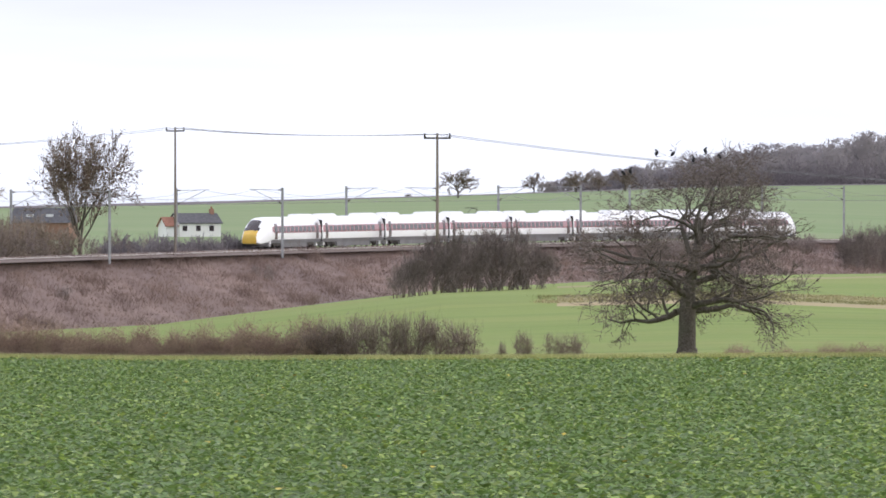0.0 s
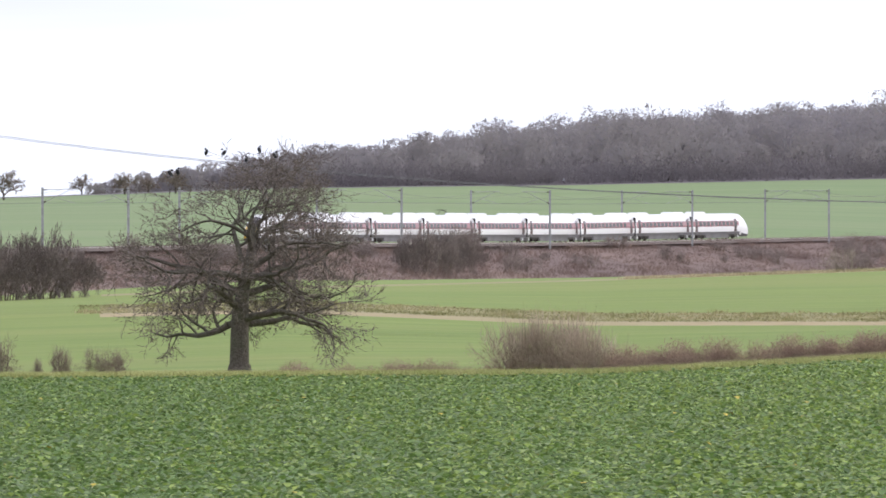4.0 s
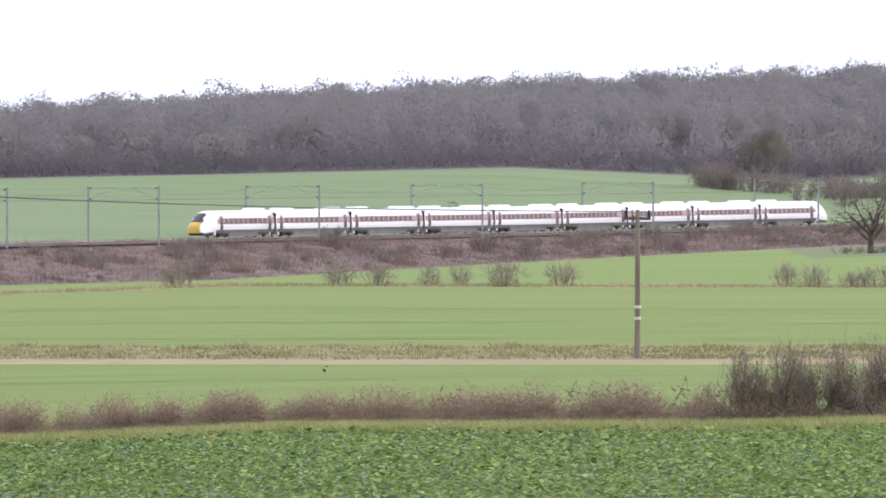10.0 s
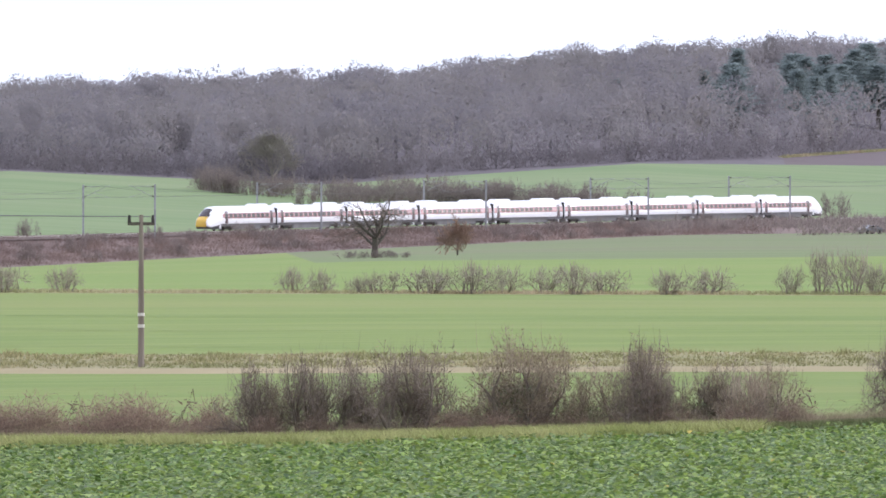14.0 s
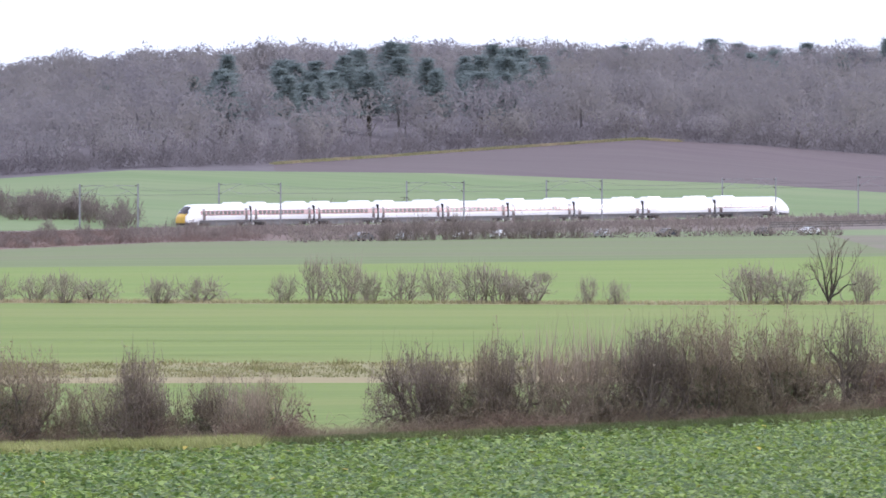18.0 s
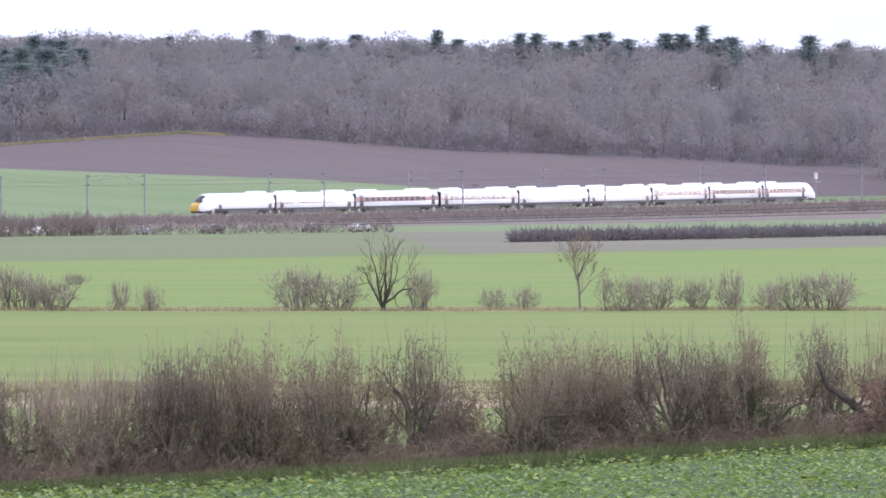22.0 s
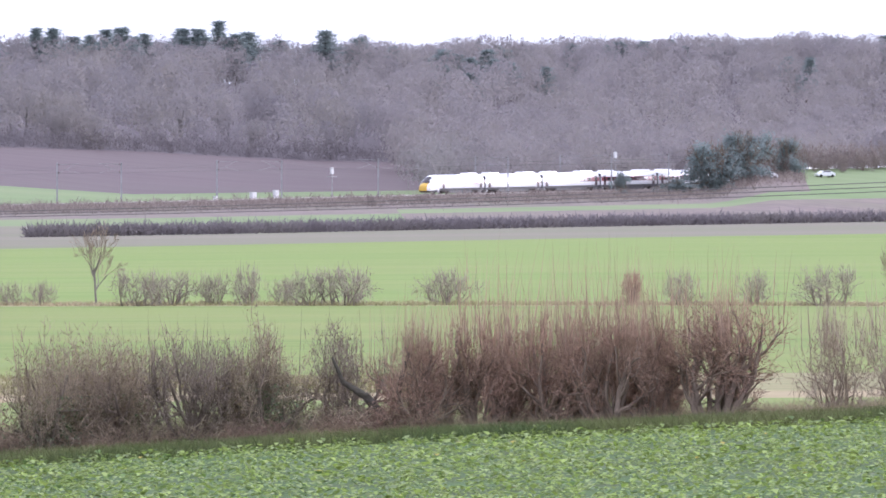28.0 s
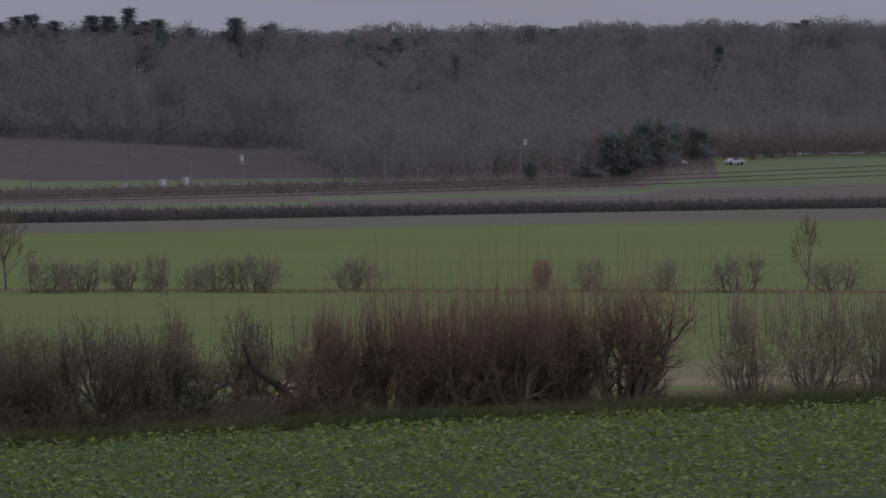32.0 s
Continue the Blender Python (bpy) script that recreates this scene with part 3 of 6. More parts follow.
def bogie(x, parent):
    bm = bmesh.new()
    for y in (-1.0, 1.0):
        add_box(bm, x - 1.75, x + 1.75, y - 0.10, y + 0.10, 0.52, 0.80, 0.03)
        for wx in (x - 1.3, x + 1.3):
            add_box(bm, wx - 0.2, wx + 0.2, y - 0.16, y + 0.16, 0.32, 0.62, 0.03)
    add_box(bm, x - 0.5, x + 0.5, -1.1, 1.1, 0.5, 0.85, 0.03)
    ob = part("bogie", bm, M_BOGIE, parent, "dark steel bogie")
    for wx in (x - 1.3, x + 1.3):
        bm = bmesh.new()
        for y in (-0.76, 0.76):
            bmesh.ops.create_cone(bm, cap_ends=True, segments=18, radius1=0.43, radius2=0.43, depth=0.13,
                                  matrix=Matrix.Translation((wx, y, 0.43 + 0.16)) @ Matrix.Rotation(math.pi / 2, 4, "X"))
        bmesh.ops.create_cone(bm, cap_ends=True, segments=10, radius1=0.09, radius2=0.09, depth=1.5,
                              matrix=Matrix.Translation((wx, 0, 0.59)) @ Matrix.Rotation(math.pi / 2, 4, "X"))
        part("wheelset", bm, M_BOGIE, ob, "dark steel wheelset")


def roof_unit(x0, x1, parent):
    bm = bmesh.new()
    xs = [x0, x0 + 0.6, x1 - 0.6, x1]
    hs = [3.6, 3.98, 3.98, 3.6]
    rows = []
    for x, h in zip(xs, hs):
        rows.append([bm.verts.new((x, y, z)) for y, z in ((-1.0, 3.30), (-0.85, h - 0.08), (-0.55, h), (0.55, h), (0.85, h - 0.08), (1.0, 3.30))])
    for a, b in zip(rows[:-1], rows[1:]):
        for k in range(5):
            bm.faces.new((a[k], a[k + 1], b[k + 1], b[k]))
    for r in (rows[0], rows[-1]):
        bm.faces.new(r)
    part("roof_fairing", bm, M_WHITE, parent, "white roof fairing")


def fittings(car, x0, x1, doors, band0, band1, first_window):
    """Band, windows, doors, underframe and bogies between x0 and x1."""
    for sgn in (-1, 1):
        side_panel("window_band", sgn, band0, band1, 1.92, 2.72, 0.008, M_RED, car, "deep red band along the windows")
        side_panel("sole_bar", sgn, x0 + 0.1, x1 - 0.1, 0.80, 1.20, 0.010, M_UNDER, car, "dark grey sole bar")
        side_panel("skirt", sgn, x0 + 5.9, x1 - 5.9, 0.34, 0.86, 0.03, M_UNDER, car, "dark grey skirt panel")
        x = first_window
        while x + 1.4 < min(band1, 10.3):
            side_panel("window", sgn, x, x + 1.32, 2.02, 2.62, 0.016, M_GLASS, car, "dark tinted window")
            x += 1.72
        for d in doors:
            door = side_panel("door", sgn, d - 0.45, d + 0.45, 1.05, 2.95, 0.012, M_DOOR, car, "dark maroon passenger door")
            side_panel("door_window", sgn, d - 0.22, d + 0.22, 1.75, 2.65, 0.022, M_GLASS, door, "dark door window")
            for e in (-0.47, 0.47):
                side_panel("door_seal", sgn, d + e - 0.05, d + e + 0.05, 1.05, 3.0, 0.018, M_BLACK, door, "black door seal")
    part("underframe", box(x0 + 5.6, x1 - 5.6, -1.18, 1.18, 0.34, 0.86, 0.06), M_UNDER, car, "grey floor structure")
    for k in range(5):
        a = x0 + 5.9 + k * (x1 - x0 - 11.8) / 5
        part("equipment_case", box(a, a + (x1 - x0 - 11.8) / 5 - 0.25, -1.25, 1.25, 0.36, 0.80, 0.04), M_UNDER, car, "grey equipment case")
    bogie(x0 + 4.2, car)
    bogie(x1 - 4.2, car)
    for x in (x0 + 1.2, x1 - 1.2):
        part("coupling_box", box(x - 0.3, x + 0.3, -1.1, 1.1, 0.42, 0.8, 0.02), M_LAMP, car, "pale equipment box by the coupling")


def coach():
    car = thing("railway_coach", Matrix(), "white railway coach with a deep red window band and grey skirt", "train coach", "coaches of the train")
    x0, x1 = -12.7, 12.7
    v, f, n = shell_grid([x0, x0 + 0.12, -6, 0, 6, x1 - 0.12, x1], lambda x: ring_full(0.96 if abs(x) > 12.65 else 1.0))
    f += [tuple(range(n)), tuple(len(v) - n + k for k in range(n)), ]
    f += [(i * n, (i + 1) * n, (i + 1) * n + n - 1, i * n + n - 1) for i in range(6)]
    split_part("body", v, f, lambda c: True, M_WHITE, car, "glossy white body shell")
    fittings(car, x0, x1, (-11.0, 11.0), -12.55, 12.55, -9.9)
    for a, b in ((-10.8, -5.4), (4.4, 10.8)):
        roof_unit(a, b, car)
    for x in (x0 - 0.3, x1):
        part("gangway", box(x, x + 0.3, -1.31, 1.31, 0.85, 3.3, 0.05), M_BLACK, car, "black gangway bellows")
    return car


def driving_coach():
    car = thing("driving_coach", Matrix(), "white driving coach with a sloped yellow nose and dark windscreen", "train coach", "coaches of the train")
    x0, xn, x1 = -12.7, 7.9, 13.0
    v, f, n = shell_grid([x0, x0 + 0.12, -6, 0, 4, xn], lambda x: ring_full(0.96 if x < -12.65 else 1.0))
    f += [tuple(range(n))] + [(i * n, (i + 1) * n, (i + 1) * n + n - 1, i * n + n - 1) for i in range(5)]
    split_part("body", v, f, lambda c: True, M_WHITE, car, "glossy white body shell")

    def nose_ring(x):
        u = min(1.0, max(0.0, (x - xn) / (x1 - xn)))
        wide = (1 - u ** 3.6) ** 0.5 * 0.42 + 0.58 if u < 1 else 0.58
        high = 3.70 - 0.15 * u - 1.75 * max(0.0, (u - 0.28) / 0.72) ** 1.55
        low = 0.80 - 0.30 * min(1, u * 3) + 0.30 * max(0, u - 0.8) / 0.2
        return ring_full(wide, low, high)

    xs = [xn + (x1 - xn) * (1 - (1 - i / 22) ** 1.4) for i in range(23)]
    v, f, n = shell_grid(xs, nose_ring)
    f += [tuple(len(v) - n + k for k in range(n))]
    f += [(i * n, (i + 1) * n, (i + 1) * n + n - 1, i * n + n - 1) for i in range(22)]

    def glass(c):
        return 10.2 < c.x < 12.55 and c.z > 2.25 and abs(c.y) < 0.86

    def yellow(c):
        return c.x > 11.5 and not glass(c) and 0.85 < c.z < 2.3 and abs(c.y) < 0.86

    def valance(c):
        return c.z < 0.85

    split_part("valance", v, f, lambda c: valance(c) and not yellow(c), M_UNDER, car, "dark grey valance under the nose")
    split_part("nose", v, f, lambda c: not glass(c) and not yellow(c) and not valance(c), M_WHITE, car, "white rounded nose")
    split_part("windscreen", v, f, glass, M_GLASS, car, "dark wrapped windscreen")
    split_part("nose_panel", v, f, yellow, M_YELLOW, car, "bright yellow warning panel")
    for y in (-0.78, 0.78):
        bm = bmesh.new()
        add_box(bm, 11.75, 12.45, y - 0.13, y + 0.13, 1.72, 2.05, 0.05)
        part("headlight", bm, M_GLASS, car, "dark headlight cluster")
    fittings(car, x0, 9.2, (-11.0, 6.2), -12.55, 7.0, -9.9)
    for sgn in (-1, 1):
        side_panel("cab_mark", sgn, 7.0, 7.7, 2.05, 2.6, 0.02, M_RED, car, "red panel behind the cab")
    roof_unit(-10.8, -5.4, car)
    bm = bmesh.new()
    add_box(bm, x0 - 0.3, x0, -1.31, 1.31, 0.85, 3.3, 0.05)
    part("gangway", bm, M_BLACK, car, "black gangway bellows")
    return car


def pantograph(car):
    segs = []
    for a, b in (((0, -0.5, 3.75), (1.2, -0.5, 4.15)), ((0, 0.5, 3.75), (1.2, 0.5, 4.15)), ((1.2, -0.5, 4.15), (0.1, 0, 4.35)), ((1.2, 0.5, 4.15), (0.1, 0, 4.35)), ((0.1, -0.8, 4.37), (0.1, 0.8, 4.37))):
        segs.append((*a, *b, 0.035, 0.03))
    mesh_part("pantograph", *tubes(segs, 5), M_BOGIE, car, "dark folded pantograph")


CAR_LENGTH = 26.0
TAIL = driving_coach()
MIDDLE = coach()
COACHES = [TAIL, MIDDLE] + [copy_thing(MIDDLE, Matrix()) for _ in range(6)]
pantograph(COACHES[3])
HEAD = copy_thing(TAIL, Matrix())
COACHES.append(HEAD)

# where the last coach's nose is along the line, second by second
TAIL_AT = (417.5, 467.9, 513.4, 560.8, 607.6, 653.1, 701.7, 747.3, 794.0, 846.1, 891.0, 935.8, 981.3, 1028.6, 1078.2, 1124.7, 1168.7, 1213.6, 1259.9, 1300.0,
           1345.0, 1396.0, 1446.7, 1492.1, 1534.8, 1578.7, 1627.1, 1677.3, 1725.8, 1773.0, 1820.0, 1867.4, 1914.1)
FAR_LINE = -1.7


def coach_pose(i, t):
    s = float(np.interp(t, range(33), TAIL_AT)) + (i + 0.5) * CAR_LENGTH
    a, _ = on_track(s - 8.7, FAR_LINE)
    b, _ = on_track(s + 8.7, FAR_LINE)
    h = math.degrees(math.atan2(b.y - a.y, b.x - a.x))
    tilt = -math.degrees(math.atan2(b.z - a.z, (b - a).xy.length))
    p = (a + b) / 2
    return pose(p.x, p.y, p.z + 0.0, 0, -tilt if i == 0 else tilt, h + (180 if i == 0 else 0))


for i, car in enumerate(COACHES):
    car.matrix_basis = coach_pose(i, 0)
    car.scale = (1, 1, 1.1)


# ---- bare trees and shrubs ----
def wander(rng, p, d, length, r0, r1, n, bend, lift, out):
    """A bent, tapering limb in n pieces; returns the points along it and its directions."""
    pts = [(p, d, r0)]
    for i in range(n):
        d = d + rng.normal(size=3) * bend + np.array([0, 0, lift])
        d /= np.linalg.norm(d)
        q = p + d * (length / n)
        ra, rb = r0 + (r1 - r0) * i / n, r0 + (r1 - r0) * (i + 1) / n
        out.append((*p, *q, ra, rb))
        p = q
        pts.append((p, d, rb))
    return pts


def fork(rng, d, spread):
    side = np.cross(d, rng.normal(size=3))
    side /= np.linalg.norm(side) + 1e-9
    v = d * math.cos(spread) + side * math.sin(spread)
    return v / np.linalg.norm(v)


def ramify(rng, p, d, length, r, depth, spec, thick, thin):
    out = thick if r > spec["thin"] else thin
    n = 4 if depth > 1 else 3
    pts = wander(rng, p, d, length, r, r * spec["taper"], n, spec["bend"], spec["lift"], out)
    if depth == 0:
        return
    kids = spec["kids"]
    for k in range(kids):
        f = (k + 0.6 + rng.random() * 0.6) / kids
        i = min(n, 1 + int(f * n))
        q, dd, rr = pts[i]
        ramify(rng, q, fork(rng, dd, spec["spread"] * (0.6 + 0.8 * rng.random())), length * spec["shrink"] * (0.7 + 0.6 * rng.random()),
               max(rr * spec["slim"], spec["least"]), depth - 1, spec, thick, thin)
    q, dd, rr = pts[-1]
    ramify(rng, q, fork(rng, dd, 0.25), length * spec["shrink"], max(rr * 0.9, spec["least"]), depth - 1, spec, thick, thin)


def squash(segs, width, height):
    """Fits a plant to a width and height, its foot at the origin."""
    s = np.asarray(segs, float)
    pts = np.concatenate([s[:, :3], s[:, 3:6]])
    kx = width / max(1e-6, np.percentile(np.abs(pts[:, :2]), 97) * 2)
    kz = height / max(1e-6, np.percentile(pts[:, 2], 99.5))
    s[:, [0, 1, 3, 4]] *= kx
    s[:, [2, 5]] *= kz
    return s


def crown_part(verts, faces, material, parent, label=""):
    return tagged(mesh_part("crown", verts, faces, material, parent, label or "mass of fine bare twigs"), kind="stuff")


def shrub(name, seed, width, height, label, twig, stems=9, depth=4, whip=0.0, foot=0.12, least=0.006, fan=0.5, kids=3, category="shrub", group="", bark=None, ivy=0, whips=70, spread=0.95, girth=0.035, flecks=0):
    """A leafless many-stemmed shrub: dark stems low down, a dense head of twigs, and upright whips."""
    rng = np.random.default_rng(seed)
    thick, thin = [], []
    spec = dict(taper=0.62, bend=0.2, lift=0.02, kids=kids, spread=spread, shrink=0.62, slim=0.62, least=least, thin=0.02 if least < 0.015 else min(least * 2, 0.055))
    for k in range(stems):
        a = rng.random() * 2 * math.pi
        lean = fan * math.sqrt(rng.random())
        d = np.array([math.cos(a) * math.sin(lean), math.sin(a) * math.sin(lean), math.cos(lean)])
        p = np.array([math.cos(a), math.sin(a), 0]) * width * foot * rng.random() - np.array([0, 0, 0.1])
        ramify(rng, p, d, height * 0.42, girth * height / 2.5 * (0.7 + 0.6 * rng.random()), depth, spec, thick, thin)
    n_thick = len(thick)
    s = squash(thick + thin, width, height * (1 - whip))
    if whip:
        tips = s[n_thick:]
        tips = tips[tips[:, 5] > height * (1 - whip) * 0.6]
        pick = rng.choice(len(tips), min(len(tips), whips), replace=False)
        w = np.zeros((len(pick), 8))
        w[:, :3] = tips[pick, 3:6]
        up = height * (1.0 - 0.25 * rng.random(len(pick)) ** 2) - w[:, 2]
        up *= rng.random(len(pick)) * 0.7 + 0.3
        w[:, 3:6] = w[:, :3] + np.stack([rng.normal(size=len(pick)) * 0.12 * up, rng.normal(size=len(pick)) * 0.12 * up, up], 1)
        w[:, 6], w[:, 7] = least * 1.3, least * 0.6
        s = np.concatenate([s, w])
    ob = thing(name, Matrix(), label, category, group)
    if n_thick:
        tagged(mesh_part("stem", *tubes(s[:n_thick], 5), bark or M_STEM, ob), "brown woody stems", kind="stuff")
    fine = s[n_thick:]
    crown_part(*slivers(fine[:, :3], fine[:, 3:6] + (fine[:, 3:6] - fine[:, :3]) * 0.3, fine[:, 6] * 2.8, rng), twig, ob)
    if ivy:
        leaves(ob, "ivy", rng, ivy, width * 0.3, height * 0.5, M_IVY, 0.03, "dark green ivy leaves")
    if flecks:
        # the last small leaves, still on the twigs
        tip = fine[rng.choice(len(fine), flecks), 3:6]
        tip = tip[tip[:, 2] > height * 0.25]
        v, f = slivers(tip, tip + rng.normal(size=tip.shape) * 0.035, np.full(len(tip), 0.03), rng)
        tagged(mesh_part("last_leaves", v, f, M_FLECK, ob), "small olive and brown leaves left on the twigs", kind="stuff")
    return ob


def leaves(ob, name, rng, count, spread, high, material, size, label, low=0.0):
    c = rng.normal(size=(count, 3)) * [spread * 0.5, spread * 0.5, 0]
    c[:, 2] = low + (high - low) * rng.random(count)
    u = rng.normal(size=(count, 3))
    u /= np.linalg.norm(u, axis=1)[:, None]
    w = np.cross(u, rng.normal(size=(count, 3)))
    w /= np.linalg.norm(w, axis=1)[:, None]
    k = size * (0.6 + 0.8 * rng.random(count))[:, None]
    verts = np.stack([c - u * k, c + w * k * 0.6, c + u * k, c - w * k * 0.6], 1).reshape(-1, 3)
    tagged(mesh_part(name, verts, np.arange(len(verts)).reshape(-1, 4), material, ob, label), label, kind="stuff")


def place(ob, b, d, turn=0.0, sx=1.0, sz=1.0, copy=True, true=False):
    """Sets a plant on the ground; true: the sizes count from the built size, not from the first plant's."""
    p = spot(b, d)
    if copy and true:
        sx, sz = sx / ob.scale.x, sz / ob.scale.z
    m = pose(p.x, p.y, p.z - 0.05, 0, 0, turn) @ Matrix.Diagonal((sx, sx, sz, 1))
    if copy:
        return copy_thing(ob, m)
    ob.matrix_basis = m
    return ob


OAK_TIPS = []


def oak():
    rng = np.random.default_rng(41)
    thick, thin = [], []
    spec = dict(taper=0.62, bend=0.2, lift=0.01, kids=3, spread=0.9, shrink=0.65, slim=0.6, least=0.013, thin=0.05)
    trunk = []
    pts = wander(rng, np.array([0.0, 0, -0.2]), np.array([0.02, 0, 1.0]), 4.2, 0.60, 0.50, 6, 0.03, 0.02, trunk)
    lead = wander(rng, pts[-1][0], np.array([0.12, 0, 1.0]), 5.2, 0.46, 0.16, 6, 0.12, 0.02, trunk)
    stations = pts[-2:] + lead[1:]
    for k in range(17):
        a = 2 * math.pi * (k * 0.381966) + 0.4
        u = k / 16
        start, _, r = stations[int(u * (len(stations) - 1))]
        rise = float(np.interp(u, [0, 0.25, 0.6, 1], [0.0, 0.2, 0.55, 1.1])) + 0.14 * rng.normal()
        d = np.array([math.cos(a) * math.cos(rise), math.sin(a) * math.cos(rise), math.sin(rise)])
        ramify(rng, start, d, float(np.interp(u, [0, 0.3, 0.7, 1], [2.5, 3.3, 3.3, 2.5])) * rng.uniform(0.85, 1.15), min(0.24, r * 0.6), 5, spec, thick, thin)
    s = np.array(thick + thin)
    pts3 = np.concatenate([s[:, :3], s[:, 3:6]])
    # keep the head to a broad dome
    far = np.percentile(np.abs(pts3[:, :2]), 98.5)
    kx, kz = 6.9 / far, 13.2 / np.percentile(pts3[:, 2], 99.8)
    for cols in ((0, 1, 2), (3, 4, 5)):
        s[:, cols[0]] *= kx
        s[:, cols[1]] *= kx
        z = s[:, cols[2]]
        s[:, cols[2]] = np.where(z > 4, 4 + (z - 4) * (13.2 - 4) / (13.2 / kz - 4), z)
    ob = thing("oak_tree", Matrix(), "old leafless oak with a stout dark trunk beside the crop", "tree")
    flare = [(0, 0, -0.3, 0.01, 0, 0.8, 0.92, 0.62)]
    mesh_part("trunk", *tubes(flare + trunk, 12), M_BARK, ob, "stout furrowed trunk")
    n = len(thick)
    big = s[:n][s[:n, 6] > 0.1]
    mid = s[:n][s[:n, 6] <= 0.1]
    mesh_part("limb", *tubes(big, 7), M_BARK, ob, "heavy crooked limbs")
    tagged(mesh_part("branch", *tubes(mid, 4), M_BARK, ob), "dark branches", kind="stuff")
    crown_part(*slivers(s[n:, :3], s[n:, 3:6] + (s[n:, 3:6] - s[n:, :3]) * 0.3, s[n:, 6] * 3.6, rng), M_OAKTWIG, ob, "fine brown twigs")
    OAK_TIPS.extend(Vector(q) for q in s[n:][::7, 3:6])
    return ob


def bare_tree(name, seed, width, height, label, twig, bark, least=0.03, depth=4, kids=3, stem=0.3, lift=0.03, spread=0.7, r=0.25, leafy=None, leaf_count=0, category="tree"):
    rng = np.random.default_rng(seed)
    thick, thin, trunk = [], [], []
    spec = dict(taper=0.6, bend=0.13, lift=lift, kids=kids, spread=spread, shrink=0.64, slim=0.6, least=least, thin=least * 2.5)
    pts = wander(rng, np.array([0.0, 0, -0.2]), np.array([0, 0, 1.0]), height * stem, r, r * 0.8, 4, 0.03, 0.02, trunk)
    for k in range(8):
        a = 2 * math.pi * k * 0.381966
        rise = 0.45 + 0.9 * rng.random()
        d = np.array([math.cos(a) * math.cos(rise), math.sin(a) * math.cos(rise), math.sin(rise)])
        ramify(rng, pts[2 + k % 3][0], d, height * 0.3, r * 0.45, depth, spec, thick, thin)
    n = len(thick)
    s = squash(thick + thin, width, height)
    tr = np.array(trunk)
    ob = thing(name, Matrix(), label, category)
    mesh_part("trunk", *tubes(np.concatenate([tr, s[:n]]) if n else tr, 6), bark, ob, "tapered trunk and limbs")
    crown_part(*tubes(s[n:], 3), twig, ob)
    if leafy:
        tips = s[n:][rng.choice(len(s) - n, leaf_count)]
        c = tips[:, 3:6] + rng.normal(size=(leaf_count, 3)) * 0.15
        u = rng.normal(size=(leaf_count, 3))
        u /= np.linalg.norm(u, axis=1)[:, None]
        w = np.cross(u, rng.normal(size=(leaf_count, 3)))
        w /= np.linalg.norm(w, axis=1)[:, None]
        k = 0.11 * (0.6 + 0.9 * rng.random(leaf_count))[:, None]
        verts = np.stack([c - u * k, c + w * k * 0.7, c + u * k, c - w * k * 0.7], 1).reshape(-1, 3)
        mesh_part("leaves", verts, np.arange(len(verts)).reshape(-1, 4), leafy, ob, "sparse brown leaves")
    return ob


def bramble(name, seed, width, height, label, material, canes=1000, thick=0.0075, group="", category="bramble", ivy=0):
    """A mound of arching tangled canes."""
    rng = np.random.default_rng(seed)
    segs = []
    for k in range(canes):
        a, r = rng.random() * 2 * math.pi, math.sqrt(rng.random())
        top = height * math.sqrt(max(0.05, 1 - r * r)) * (0.55 + 0.5 * rng.random())
        p = np.array([math.cos(a) * r * width / 2 * 0.8, math.sin(a) * r * width / 2 * 0.8, top * rng.random() * 0.92])
        d = rng.normal(size=3) * [1, 1, 0.5] + [0, 0, 0.55]
        d /= np.linalg.norm(d)
        for j in range(4):
            q = p + d * width * 0.05
            if q[2] > top * 1.12:
                d[2] = -abs(d[2]) * 0.6
                q = p + d * width * 0.05
            q[2] = max(q[2], 0.02)
            segs.append((*p, *q, thick * (1.15 - 0.2 * j), thick * (0.95 - 0.2 * j)))
            p = q
            d = d + rng.normal(size=3) * 0.25 - [0, 0, 0.12]
            d /= np.linalg.norm(d)
    ob = thing(name, Matrix(), label, category, group)
    cane = np.array(segs)
    crown_part(*slivers(cane[:, :3], cane[:, 3:6] + (cane[:, 3:6] - cane[:, :3]) * 0.25, cane[:, 6] * 2.8, rng), material, ob, "tangle of thin canes")
    if ivy:
        leaves(ob, "leaf_cover", rng, ivy, width * 0.4, height * 0.4, M_IVY, 0.035, "dark green leaves low down")
    return ob


# ---- the great oak and the hedge line by the crop ----
place(oak(), 1.285, 684, 20, copy=False)

